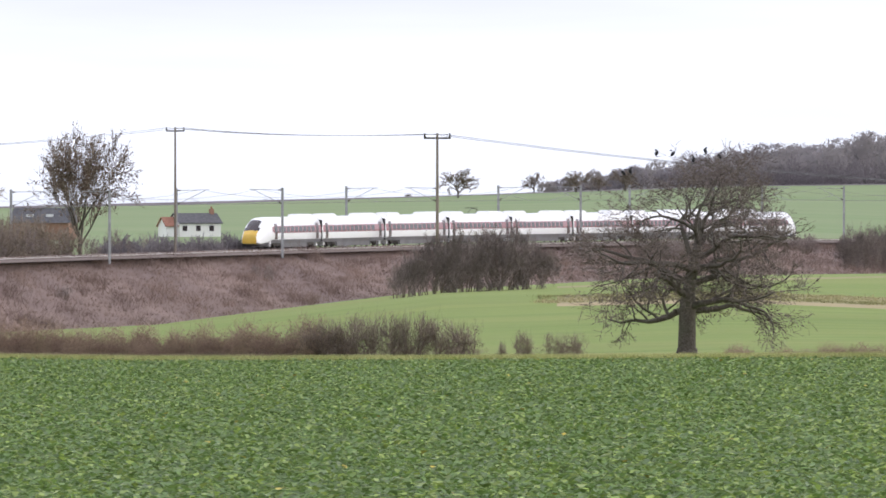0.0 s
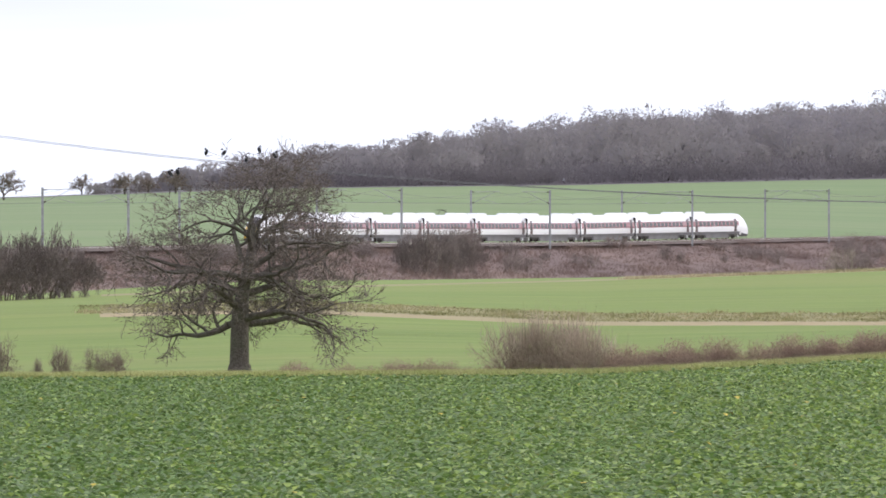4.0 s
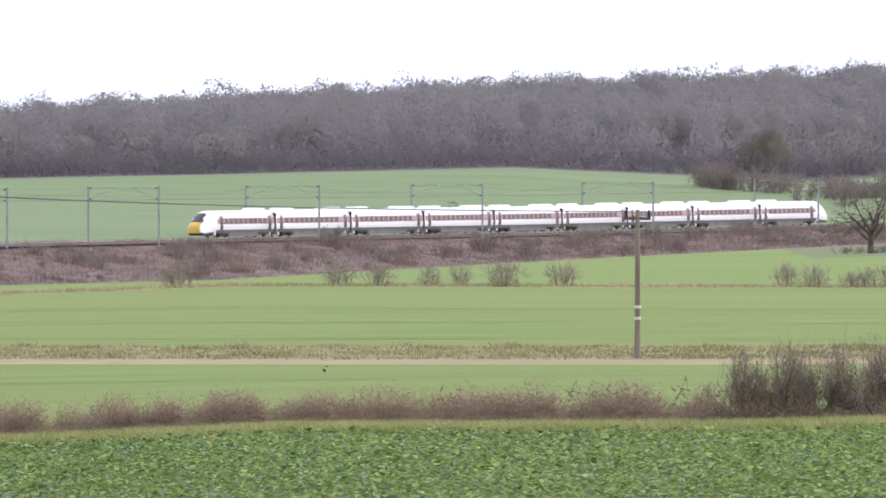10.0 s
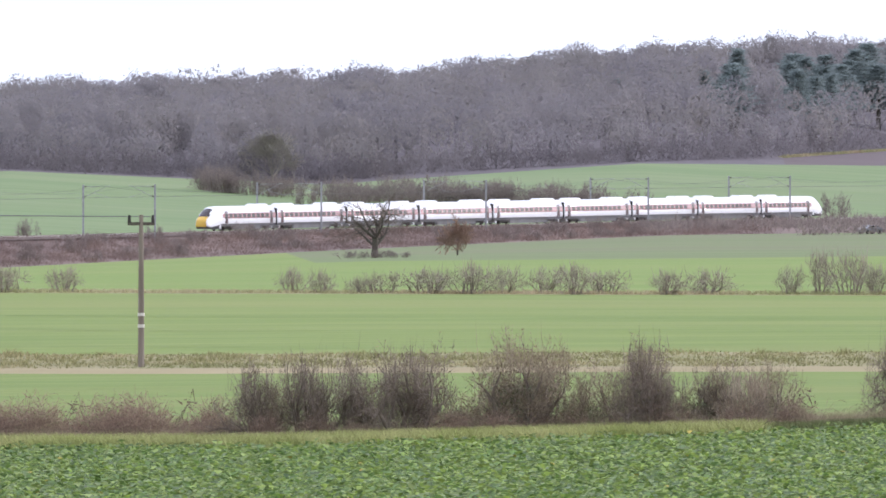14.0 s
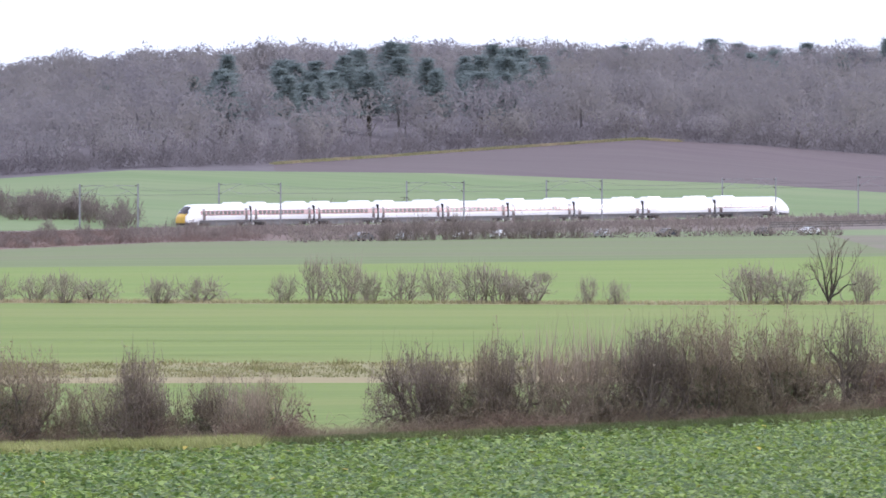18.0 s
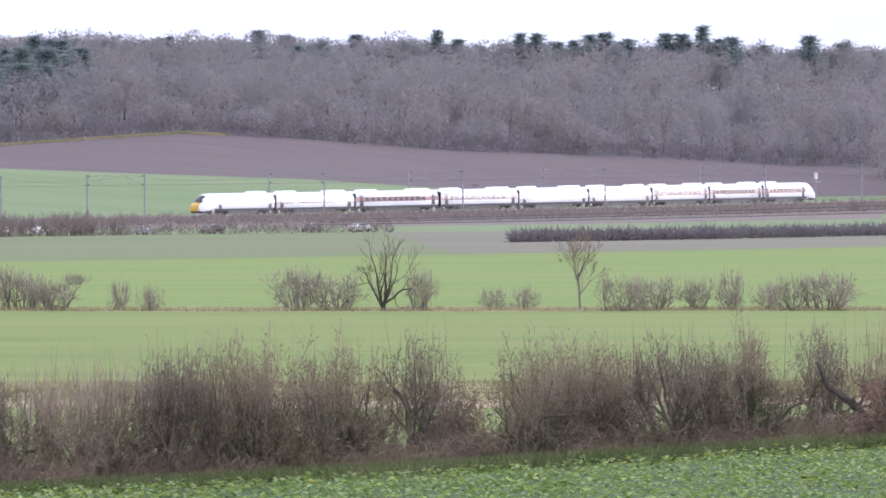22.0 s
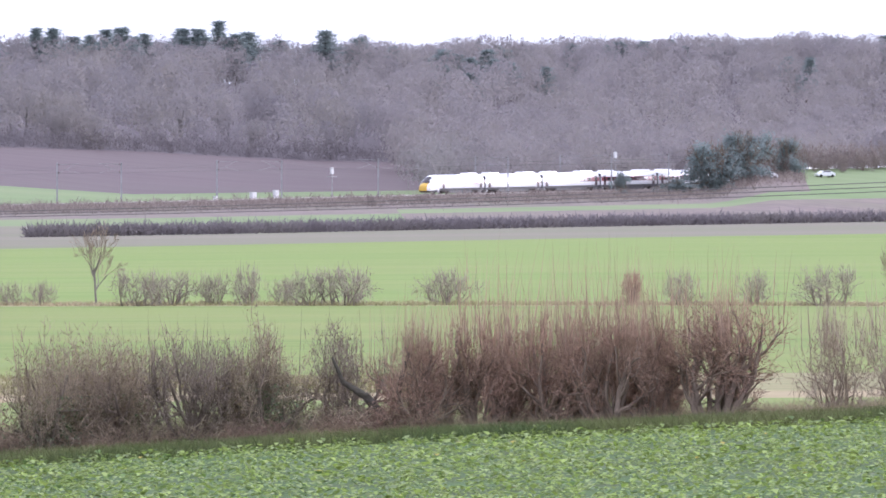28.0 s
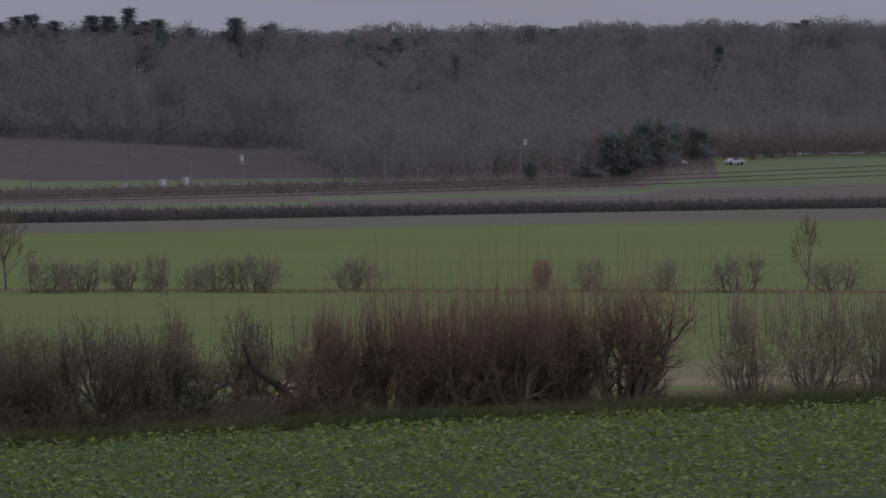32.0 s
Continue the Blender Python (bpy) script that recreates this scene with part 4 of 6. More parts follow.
HEDGE = (  # bearing, width, height, sort
    (-2.55, 6.4, 1.9, "b"), (-2.15, 4.6, 1.9, "b"), (-1.78, 5.4, 1.8, "b"), (-1.42, 5.2, 1.9, "b"), (-1.1, 4.6, 1.8, "b"), (-0.82, 4.2, 1.8, "b"),
    (-0.62, 3.0, 2.4, "d"), (-0.5, 2.8, 2.6, "d"), (-0.39, 3.0, 2.8, "d"), (-0.27, 2.8, 2.7, "d"), (-0.15, 3.0, 2.8, "d"), (-0.02, 2.6, 2.5, "d"), (0.11, 2.2, 2.3, "d"),
    (0.31, 0.9, 1.2, "d"), (0.43, 1.4, 1.8, "d"), (0.58, 1.5, 1.7, "d"), (0.69, 1.4, 1.7, "d"),
    (2.6, 3.4, 3.0, "p"), (2.69, 3.4, 3.3, "p"), (2.77, 3.4, 3.2, "p"), (2.86, 3.4, 3.3, "p"), (2.95, 3.2, 3.0, "p"), (3.05, 2.6, 2.3, "p"), (3.19, 3.6, 1.5, "b"), (3.56, 4.2, 1.3, "b"), (4.03, 3.3, 1.6, "b"), (4.44, 2.9, 1.4, "b"),
    (4.81, 3.0, 1.0, "b"), (5.16, 3.0, 1.0, "b"), (5.52, 2.8, 1.0, "b"), (5.79, 2.0, 1.0, "b"),
    (6.02, 1.9, 2.5, "d"), (6.18, 2.0, 2.7, "d"), (6.34, 1.8, 2.6, "d"), (6.51, 2.5, 2.9, "d"), (6.7, 1.6, 1.6, "b"), (6.86, 2.6, 3.0, "g"), (7.07, 1.5, 1.8, "g"),
    (7.25, 2.2, 2.9, "d"), (7.45, 1.6, 1.9, "g"), (7.6, 1.7, 2.0, "p"), (7.77, 1.4, 0.5, "b"), (7.9, 1.0, 0.5, "b"),
    (8.17, 2.6, 2.6, "d"), (8.41, 2.2, 2.7, "d"), (8.54, 2.2, 3.2, "p"), (8.62, 2.4, 3.5, "p"), (8.71, 2.2, 3.3, "p"), (8.84, 2.2, 3.0, "d"), (9.03, 2.1, 3.2, "g"), (9.23, 2.3, 2.8, "g"), (9.44, 2.2, 3.1, "d"),
    (9.57, 2.0, 1.5, "b"), (9.73, 2.2, 2.7, "g"), (9.93, 2.3, 2.6, "g"), (10.11, 2.2, 2.6, "d"), (10.3, 2.2, 2.5, "g"), (10.49, 2.2, 2.6, "d"),
    (10.67, 2.1, 2.9, "w"), (10.84, 2.2, 3.3, "r"), (11, 2.1, 3.3, "r"), (11.15, 1.8, 3.3, "r"), (11.25, 1.5, 3.2, "r"), (11.42, 2.6, 3.3, "w"), (11.73, 2.0, 2.9, "p"),
    (11.9, 2.2, 3.0, "p"), (12.07, 1.9, 2.9, "p"), (12.26, 2.2, 2.8, "p"), (12.48, 2.3, 2.7, "p"), (12.74, 2.4, 2.7, "p"))

SORTS = {
    "b": [bramble("bramble_clump", 100 + k, 2.4, 1.2, "low reddish-brown bramble mound at the crop's edge", M_BRAMBLE, 1500, group="hedge plants", ivy=60) for k in range(4)],
    "d": [shrub("hawthorn_shrub", 200 + k, 2.2, 2.6, "leafless dark hawthorn shrub in the hedge", M_TWIG, 6, 4, 0.12, 0.2, 0.005, 0.5, 4, group="hedge plants", whips=70, girth=0.055, flecks=500) for k in range(4)],
    "g": [shrub("ivy_shrub", 300 + k, 2.3, 2.7, "bare tangled shrub with ivy and olive leaves in the hedge", M_HEDGE, 8, 4, 0.08, 0.34, 0.005, 0.6, 4, group="hedge plants", ivy=1300, whips=45, girth=0.045, flecks=1200) for k in range(3)],
    "p": [shrub("hazel_shrub", 400 + k, 2.2, 3.0, "pale brown many-stemmed bare shrub", M_TWIG_PALE, 22, 3, 0.25, 0.26, 0.006, 0.45, whips=120, bark=M_TWIG_PALE, girth=0.022, group="hedge plants") for k in range(3)],
    "r": [shrub("red_stemmed_shrub", 500 + k, 2.1, 3.2, "leafless shrub with reddish upright twigs on clear trunks", M_TWIG_RED, 7, 4, 0.34, 0.14, 0.0045, 0.5, 4, whips=150, spread=0.8, bark=M_REDSTEM, girth=0.05, group="hedge plants") for k in range(3)],
    "w": [shrub("pollard_shrub", 600 + k, 2.8, 3.3, "vase-shaped bare shrub with thick crooked stems", M_TWIG_RED, 8, 4, 0.26, 0.14, 0.0048, 0.6, 4, whips=200, spread=0.7, bark=M_REDSTEM, girth=0.06, group="hedge plants") for k in range(2)],
}
SIZES = {"b": (2.4, 1.2), "d": (2.2, 2.6), "g": (2.3, 2.7), "p": (2.2, 3.0), "r": (2.1, 3.2), "w": (2.8, 3.3)}


def grow_at(b):
    return float(np.interp(b, [-0.8, -0.7, 2.5, 3, 3.1, 5.8, 5.9, 7.7, 8, 10.6, 10.7, 13], [1.15, 1.3, 1.25, 1.25, 1.2, 1.2, 1.32, 1.32, 1.25, 1.2, 1.33, 1.33]))


used = {}
hrng = np.random.default_rng(5)
for b, w, h, sort in HEDGE:
    k = used.get(sort, 0)
    used[sort] = k + 1
    proto = SORTS[sort][k % len(SORTS[sort])]
    h = min(h, 3.3) if b < 10.5 else h
    h = max(h, 2.7) if 8.1 < b < 10.6 else h
    grow = grow_at(b)
    late = 8 < b < 11.6
    if sort == "b":
        count = max(1, round(w / 1.5))
        for j in range(count):
            bj = b + (j + 0.5 - count / 2) * w / count / crop_d(b) * 57.3
            place(SORTS["b"][j % 4], float(bj), float(crop_d(b)) + 4.4 + hrng.normal() * 0.7, hrng.random() * 360, hrng.uniform(0.8, 1.15), h * grow_at(b) / 1.2 * hrng.uniform(0.75, 1.1), copy=k > 0 or j > 3, true=True)
        continue
    sx, sz = w * (1.4 if 5.9 < b < 8.1 else 1.15) / SIZES[sort][0], h * grow / SIZES[sort][1]
    if late:
        sx, sz = w * {"r": 1.5, "w": 1.4}.get(sort, 1.35) / SIZES[sort][0], h * {"p": 1.2, "r": 1.5, "w": 1.4}.get(sort, 1.34) / SIZES[sort][1]
    place(proto, b, float(crop_d(b)) + (3.4 if b > 6 else 4.6) + hrng.normal() * 0.6, hrng.random() * 360, sx, sz, copy=k >= len(SORTS[sort]), true=True)

# a second row that closes the hedge, and brambles at its foot
for k, b in enumerate(np.arange(8.12, 10.7, 0.235)):
    h = float(np.interp(b, [8.1, 8.6, 9.4, 9.7, 10.5, 10.9, 13.1], [2.9, 3.5, 3.3, 2.9, 2.9, 3.3, 3.1]))
    if 8.1 < b < 8.5 or 8.72 < b < 9.46 or 9.66 < b < 10.46:
        sort = "g" if k % 3 else "d"
        proto = SORTS[sort][k % 3]
        place(proto, float(b) + 0.03 * hrng.normal(), float(crop_d(b)) + 5.0 + hrng.normal() * 0.5, hrng.random() * 360, 2.9 / SIZES[sort][0] / proto.scale.x, 1.2 * h * (0.86 + 0.16 * hrng.random()) / SIZES[sort][1] / proto.scale.z)
for k, b in enumerate((6.06, 6.22, 6.37, 6.54, 6.82, 6.92, 7.22, 7.29, 7.5, 7.64)):
    place(SORTS["d" if k % 3 else "g"][k % 3], b, float(crop_d(b)) + 4.6 + hrng.normal() * 0.4, hrng.random() * 360, hrng.uniform(0.9, 1.15), hrng.uniform(0.95, 1.25), true=True)
for k, b in enumerate((10.77, 10.92, 11.08, 11.2, 11.32)):
    place(SORTS["r"][k % 3], b, float(crop_d(b)) + 4.8 + hrng.normal() * 0.4, hrng.random() * 360, 0.95, 1.15 + 0.2 * hrng.random(), true=True)


def bramble_row(b0, b1, step, off, wide, low, high):
    for k, b in enumerate(np.arange(b0, b1, step)):
        place(SORTS["b"][k % 4], float(b) + 0.03 * hrng.normal(), float(crop_d(b)) + off + hrng.normal() * 0.4, hrng.random() * 360, wide * hrng.uniform(0.8, 1.2), hrng.uniform(low, high), true=True)


bramble_row(8.12, 10.7, 0.13, 2.4, 1.0, 0.6, 1.1)
bramble_row(8.1, 10.42, 0.2, 4.6, 0.9, 0.8, 1.3)
bramble_row(5.85, 7.8, 0.12, 3.0, 0.9, 0.8, 1.3)
bramble_row(-2.9, -0.5, 0.07, 5.0, 1.2, 2.0, 2.9)
bramble_row(3.1, 5.95, 0.07, 4.8, 1.1, 1.2, 1.9)
bramble_row(1.5, 2.6, 0.1, 4.6, 0.9, 0.7, 1.2)

# the leaning forked stem in the hedge
lean = thing("crooked_hedge_tree", Matrix(), "stout leaning forked stem grown into the hedge", "tree")
segs = [(0, 0, -0.1, -0.1, 0, 0.4, 0.17, 0.15), (-0.1, 0, 0.4, -0.75, 0.1, 1.15, 0.14, 0.10), (-0.75, 0.1, 1.15, -1.3, 0.2, 1.5, 0.10, 0.06),
        (-0.1, 0, 0.4, 0.02, -0.1, 1.5, 0.11, 0.07), (0.02, -0.1, 1.5, 0.25, -0.1, 2.2, 0.07, 0.03), (-1.3, 0.2, 1.5, -1.6, 0.1, 2.1, 0.06, 0.03)]
mesh_part("trunk", *tubes(segs, 8), M_BARK, lean, "dark crooked trunk")
place(lean, 10.62, float(crop_d(10.62)) + 2.8, 0, 1.1, 1.1, copy=False)

# ---- far bushes along the field boundary ----
BUSHES = ((4.29, 2.2, 2.0), (4.95, 2.3, 1.8), (5.11, 1.8, 1.7), (5.33, 1.5, 1.6), (5.46, 1.3, 1.6), (5.63, 2.1, 1.7), (5.88, 1.5, 1.8), (6.81, 1.6, 1.9), (6.92, 2.0, 1.9),
          (7.07, 1.8, 1.3), (7.17, 1.8, 1.4), (7.36, 2.4, 1.8), (7.52, 2.8, 2.4), (7.67, 2.5, 2.2), (7.83, 2.5, 2.2), (7.95, 1.7, 2.0), (8.08, 1.7, 1.7), (8.34, 2.1, 1.9), (8.5, 3.3, 2.1),
          (8.83, 1.9, 2.3), (8.96, 1.4, 2.9), (9.08, 1.7, 3.2), (9.19, 1.7, 2.3), (9.32, 2.5, 2.8), (9.47, 2.3, 3.0), (9.61, 2.0, 2.6), (9.71, 2.0, 2.5), (9.83, 3.0, 2.2), (10.05, 1.5, 2.2),
          (10.17, 1.6, 1.9), (10.72, 2.9, 2.5), (10.86, 2.1, 2.3), (11.16, 1.9, 2.9), (11.45, 1.8, 1.7), (11.56, 2.0, 1.8), (11.9, 2.2, 2.1), (12.04, 2.0, 2.2), (12.2, 2.0, 2.2), (12.33, 2.4, 2.9),
          (12.46, 2.0, 2.0), (12.55, 1.8, 2.1), (12.68, 2.6, 2.5), (13.06, 2.9, 2.5), (13.94, 2.2, 2.6), (14.21, 2.2, 2.6), (14.48, 2.4, 2.4), (14.84, 2.4, 2.3))
FIELD_BUSH = [shrub("field_bush", 700 + k, 2.2, 2.2, "bare grey-brown bush on the field boundary", M_BUSH, 15, 3, 0.16, 0.3, 0.009, 0.75, 3, whips=60, bark=M_BUSH, category="bush", group="boundary bushes") for k in range(5)]
for k, (b, w, h) in enumerate(BUSHES):
    place(FIELD_BUSH[k % 5], b, float(bush_d(b)) + hrng.normal() * 1.5, hrng.random() * 360, w * 1.34 / 2.2, h * 1.2 / 2.2, copy=k >= 5)
place(bare_tree("forked_tree", 26, 4.6, 5.2, "small bare forked tree among the boundary bushes", M_TWIG, M_BARK, 0.018, 3, 2, 0.1, 0.03, 0.75, 0.2), 11.03, 1037, copy=False)
BIRCH = bare_tree("birch_tree", 22, 3.4, 5.4, "slender bare pale birch among the boundary bushes", M_TWIG_PALE, M_GREYBARK, 0.012, 4, 2, 0.5, 0.06, 0.55, 0.08)
place(BIRCH, 11.76, 1039, copy=False)
place(BIRCH, 14.76, 1048, 130, 0.7, 1.0)
place(shrub("russet_bush", 731, 1.6, 2.5, "russet red bush on the field boundary", M_TWIG_RED, 14, 3, 0.1, 0.2, 0.014, 0.4, category="bush"), 13.75, 1041, copy=False)

# ---- the clump below the embankment, and bushes on it ----
BIG_BUSH = [shrub("thicket_bush", 800 + k, 6.0, 4.8, "large dark bare thicket on the embankment", M_THICKTWIG, 15, 3, 0.0, 0.5, 0.035, 0.75, 3, spread=1.1, category="bush", group="embankment bushes") for k in range(4)]
for k, (b, off, w, h) in enumerate(((-0.22, 958, 2.6, 3.2), (-0.06, 960, 4.4, 4.4), (0.12, 964, 4.6, 4.6), (0.30, 968, 5.0, 4.8), (0.45, 972, 4.6, 4.4))):
    place(BIG_BUSH[k % 4], b, off, hrng.random() * 360, w / 6, h / 4.8, copy=k >= 4)
for b, off, w, h in ((0.72, -25, 5, 4.0), (2.14, -58, 5.5, 5.2), (2.22, -60, 6.5, 6.2), (2.32, -60, 6.5, 6.2), (2.42, -56, 5.5, 5.2), (2.42, -15, 5, 3.8), (2.48, -14, 4, 3.2), (4.97, -60, 4.5, 3.2), (5.09, -22, 4.5, 3.4), (5.79, -45, 6, 3.2), (5.99, -45, 7, 3.2), (6.2, -48, 6, 3.0),
                     (3.54, -45, 4, 2.4), (3.75, -48, 3.5, 2.2), (4.41, -40, 4, 2.6), (6.6, -20, 4, 2.6), (7.01, -22, 4, 2.6), (-0.95, -30, 4, 2.0), (1.19, -30, 5, 3.0), (-2, -35, 4, 2.2),
                     (7.41, -30, 4, 2.4), (8.07, -24, 3, 2.0), (8.68, -30, 4, 2.4)):
    place(BIG_BUSH[int(hrng.integers(4))], b, float(rail_d(b)) + off, hrng.random() * 360, w / 6, h / 4.8)
for b, off, w, h in ((-2.42, 14, 6, 5.6), (-2.28, 15, 7, 5.0), (-2.12, 14, 6, 5.2), (-2.0, 14, 6, 4.6), (-1.85, 15, 6, 4.4), (-1.72, 14, 5, 3.8), (-1.6, 15, 4, 2.4), (6.01, 18, 5, 3.6), (5.63, 20, 9, 4.6), (9.18, 30, 5.2, 3.8), (9.58, 25, 5.3, 4.8), (5.11, 25, 2.4, 2.7), (5.27, 25, 4.5, 2.8), (5.52, 25, 4.8, 3.9), (8.83, 26, 6, 4.2), (8.53, 26, 4, 3.0),
                     (-2.3, 22, 6, 5.0), (-1.55, 24, 7, 4.4), (-0.95, 30, 5, 2.2), (-0.75, 30, 5, 2.0), (-0.55, 30, 5, 2.0), (-1.15, 28, 6, 2.2)):
    place(BIG_BUSH[int(hrng.integers(4))], b, float(rail_d(b)) + off, hrng.random() * 360, w / 6, h / 4.8)

for k in range(75):
    b = hrng.uniform(0.9, 9.4)
    off = -12 - (float(rail_d(b) - foot_d(b)) - 16) * hrng.random()
    place(BIG_BUSH[k % 4], b, float(rail_d(b)) + off, hrng.random() * 360, hrng.uniform(0.5, 1.1), hrng.uniform(0.3, 0.6))

for b, w, h in ((-2.38, 5.5, 4.6), (-2.26, 5.5, 4.2), (-2.14, 5.5, 4.4), (-2.03, 5, 4.0)):
    place(SORTS["d"][int(hrng.integers(4))], b, float(rail_d(b)) + 17, hrng.random() * 360, w / 2.2, h / 2.6)
THICKET_TREE = [bare_tree("thicket_tree", 840 + k, 4.6, 5.4, "dark bare small tree in a thicket", M_THICKTWIG, M_GREYBARK, 0.02, 4, 3, 0.12, 0.03, 0.75, 0.1) for k in range(2)]
for k, (b, d, w, h) in enumerate(((-0.16, 956, 3.0, 4.0), (-0.05, 962, 4.4, 5.2), (0.07, 958, 4.6, 5.6), (0.18, 966, 4.8, 5.4), (0.3, 962, 5.0, 5.8), (0.42, 970, 4.8, 5.2), (0.52, 968, 3.6, 4.0),
                                  (2.12, 0, 4.0, 4.4), (2.18, 0, 4.6, 5.4), (2.25, 0, 5.2, 5.8), (2.33, 0, 5.2, 5.8), (2.4, 0, 4.8, 5.2), (2.47, 0, 4.0, 4.2))):
    place(THICKET_TREE[k % 2], b, d or float(rail_d(b)) - 58, 50 * k, w / 4.6, h / 5.4, copy=k >= 2, true=True)


# ---- withered weeds leaning over the brambles ----
def weed(seed):
    rng = np.random.default_rng(seed)
    segs, tips = [], []
    for k in range(4):
        d = np.array([0.55 + 0.3 * rng.random(), 0.2 * rng.normal(), 0.75])
        pts = wander(rng, np.array([0.12 * rng.normal(), 0.12 * rng.normal(), -0.05]), d / np.linalg.norm(d), 0.9 + 0.5 * rng.random(), 0.012, 0.005, 5, 0.1, -0.02, segs)
        tips += [p for p, _, _ in pts[2:]]
    ob = thing("withered_weed", Matrix(), "dead weed stems with shrivelled dark leaves leaning from the brambles", "weed", "withered weeds")
    tagged(mesh_part("stem", *tubes(segs, 4), M_STEM, ob), "thin brown stems", kind="stuff")
    c = np.repeat(np.array(tips), 5, axis=0) + rng.normal(size=(len(tips) * 5, 3)) * 0.06
    v, f = slivers(c, c + rng.normal(size=c.shape) * 0.09 - [0, 0, 0.04], np.full(len(c), 0.04), rng)
    tagged(mesh_part("dead_leaves", v, f, M_BROWNLEAF, ob), "shrivelled dark leaves", kind="stuff")
    return ob


WEEDS = [weed(1200 + k) for k in range(3)]
for k, b in enumerate((3.86, 4.3, 4.72, 4.95, 5.2, 5.36, 5.5, 5.6, 5.72, 7.66)):
    place(WEEDS[k % 3], b, float(crop_d(b)) + 5.5, hrng.normal() * 15, 1.2, 1.15 + 0.4 * hrng.random(), copy=k >= 3)

# ---- single trees ----
place(bare_tree("poplar_tree", 31, 10.8, 14.8, "tall tree with thin brown leaves by the railway", M_TWIG, M_BARK, 0.03, 4, 3, 0.22, 0.05, 0.6, 0.3, M_BROWNLEAF, 6000), -1.91, float(rail_d(-1.89)) + 20, copy=False)
place(bare_tree("ash_tree", 32, 9, 12, "bare grey tree by the railway", M_TWIG_PALE, M_GREYBARK, 0.03, 4, 3, 0.25, 0.04, 0.6, 0.26), -2.55, float(rail_d(-2.55)) + 22, copy=False)
place(bare_tree("field_oak", 33, 10.0, 7.9, "old stag-headed bare oak standing in the field", M_OAKTWIG, M_BARK, 0.035, 3, 3, 0.42, 0.0, 1.0, 0.42), 7.51, 1600, 30, copy=False)
place(bare_tree("russet_tree", 34, 4.6, 4.9, "small russet tree in the field", M_TWIG_RED, M_BARK, 0.03, 4, 3, 0.2, 0.02, 0.7, 0.14), 7.9, 1640, copy=False)
for b, w, h in ((7.4, 5.0, 1.1), (7.52, 5.0, 1.2), (7.62, 4.0, 0.9)):
    place(BIG_BUSH[1], b, 1597, hrng.random() * 360, w / 6, h / 4.8)
SKY_TREE = [bare_tree("hilltop_tree", 35 + k, 7.0, 6.0, "small bare tree on the hill's skyline", M_TWIG, M_BARK, 0.07, 3, 3, 0.3, 0.03, 0.8, 0.25) for k in range(2)]
for k, (b, d, w, h) in enumerate(((0.08, 2150, 6.9, 5.6), (0.48, 2200, 4.6, 4.0), (0.70, 2180, 6, 4.6), (0.82, 2190, 6, 4.6), (0.96, 2170, 6, 4.8), (-0.18, 2200, 2.2, 1.4))):
    place(SKY_TREE[k % 2], b, d, 70 * k, w / 7, h / 6, copy=k >= 2)
ROUND_TREE = bare_tree("round_tree", 38, 11.5, 10, "rounded bare tree with a greenish cast before the wood", M_ROUND, M_ROUND, 0.045, 4, 3, 0.15, 0.0, 0.8, 0.25)
place(ROUND_TREE, 7.24, float(edge_d(7.24)) - 10, copy=False)
for k in range(64):
    b = 6.9 + 2.0 * hrng.random()
    place(BIG_BUSH[k % 4], b, float(np.interp(b, [6.9, 7.87, 8.73, 9.1], [2250, 2200, 2150, 2140])) + 8 * hrng.normal(), hrng.random() * 360, hrng.uniform(0.9, 1.7), hrng.uniform(0.6, 1.15))
for b, d, w, h in ((7.56, 40, 8, 5), (7.81, 30, 8, 5), (8.02, 30, 9, 5.5), (8.27, 40, 8, 5), (8.52, 20, 6, 4), (7.36, 25, 6, 4), (8.72, 35, 7, 4)):
    place(BIG_BUSH[int(hrng.integers(4))], b, float(hill_d(b)) - 160 - d, hrng.random() * 360, w / 6, h / 4.8)


def ivy_tree(seed):
    """A tree choked with ivy: bare limbs under a ragged evergreen cover."""
    rng = np.random.default_rng(seed)
    ob = bare_tree("ivy_tree", seed, 9.5, 12, "dense dark ivy-clad tree beside the railway", M_TWIG, M_BARK, 0.06, 3, 3, 0.15, 0.0, 0.8, 0.3)
    lobes = np.stack([rng.normal(size=18) * 2.4, rng.normal(size=18) * 2.4, rng.uniform(1.2, 10.2, 18)], 1)
    c = np.repeat(lobes, 170, axis=0) + rng.normal(size=(3060, 3)) * [0.95, 0.95, 0.85]
    u = rng.normal(size=c.shape)
    w = np.cross(u, rng.normal(size=c.shape))
    k = 0.34 / np.linalg.norm(u, axis=1)[:, None]
    j = 0.22 / np.linalg.norm(w, axis=1)[:, None]
    verts = np.stack([c - u * k, c + w * j, c + u * k, c - w * j], 1).reshape(-1, 3)
    # the ivy shares the needle green that has haze in its colour
    tagged(mesh_part("ivy", verts, np.arange(len(verts)).reshape(-1, 4), M_PINE_HAZY, ob), "ragged evergreen cover, its green paled for haze", kind="stuff")
    return ob


IVY_TREE = [ivy_tree(51 + k) for k in range(3)]
for k, (b, off, w, h) in enumerate(((16.14, -25, 10, 11.0), (16.26, -28, 10, 11.4), (16.36, -25, 9, 10), (16.53, -25, 6, 8.6), (15.99, -25, 7, 3.6), (15.71, -35, 3.2, 6.5))):
    place(IVY_TREE[k % 3], b, float(rail_d(b)) + off, 77 * k, w / 9.5, h / 12, copy=k >= 3)
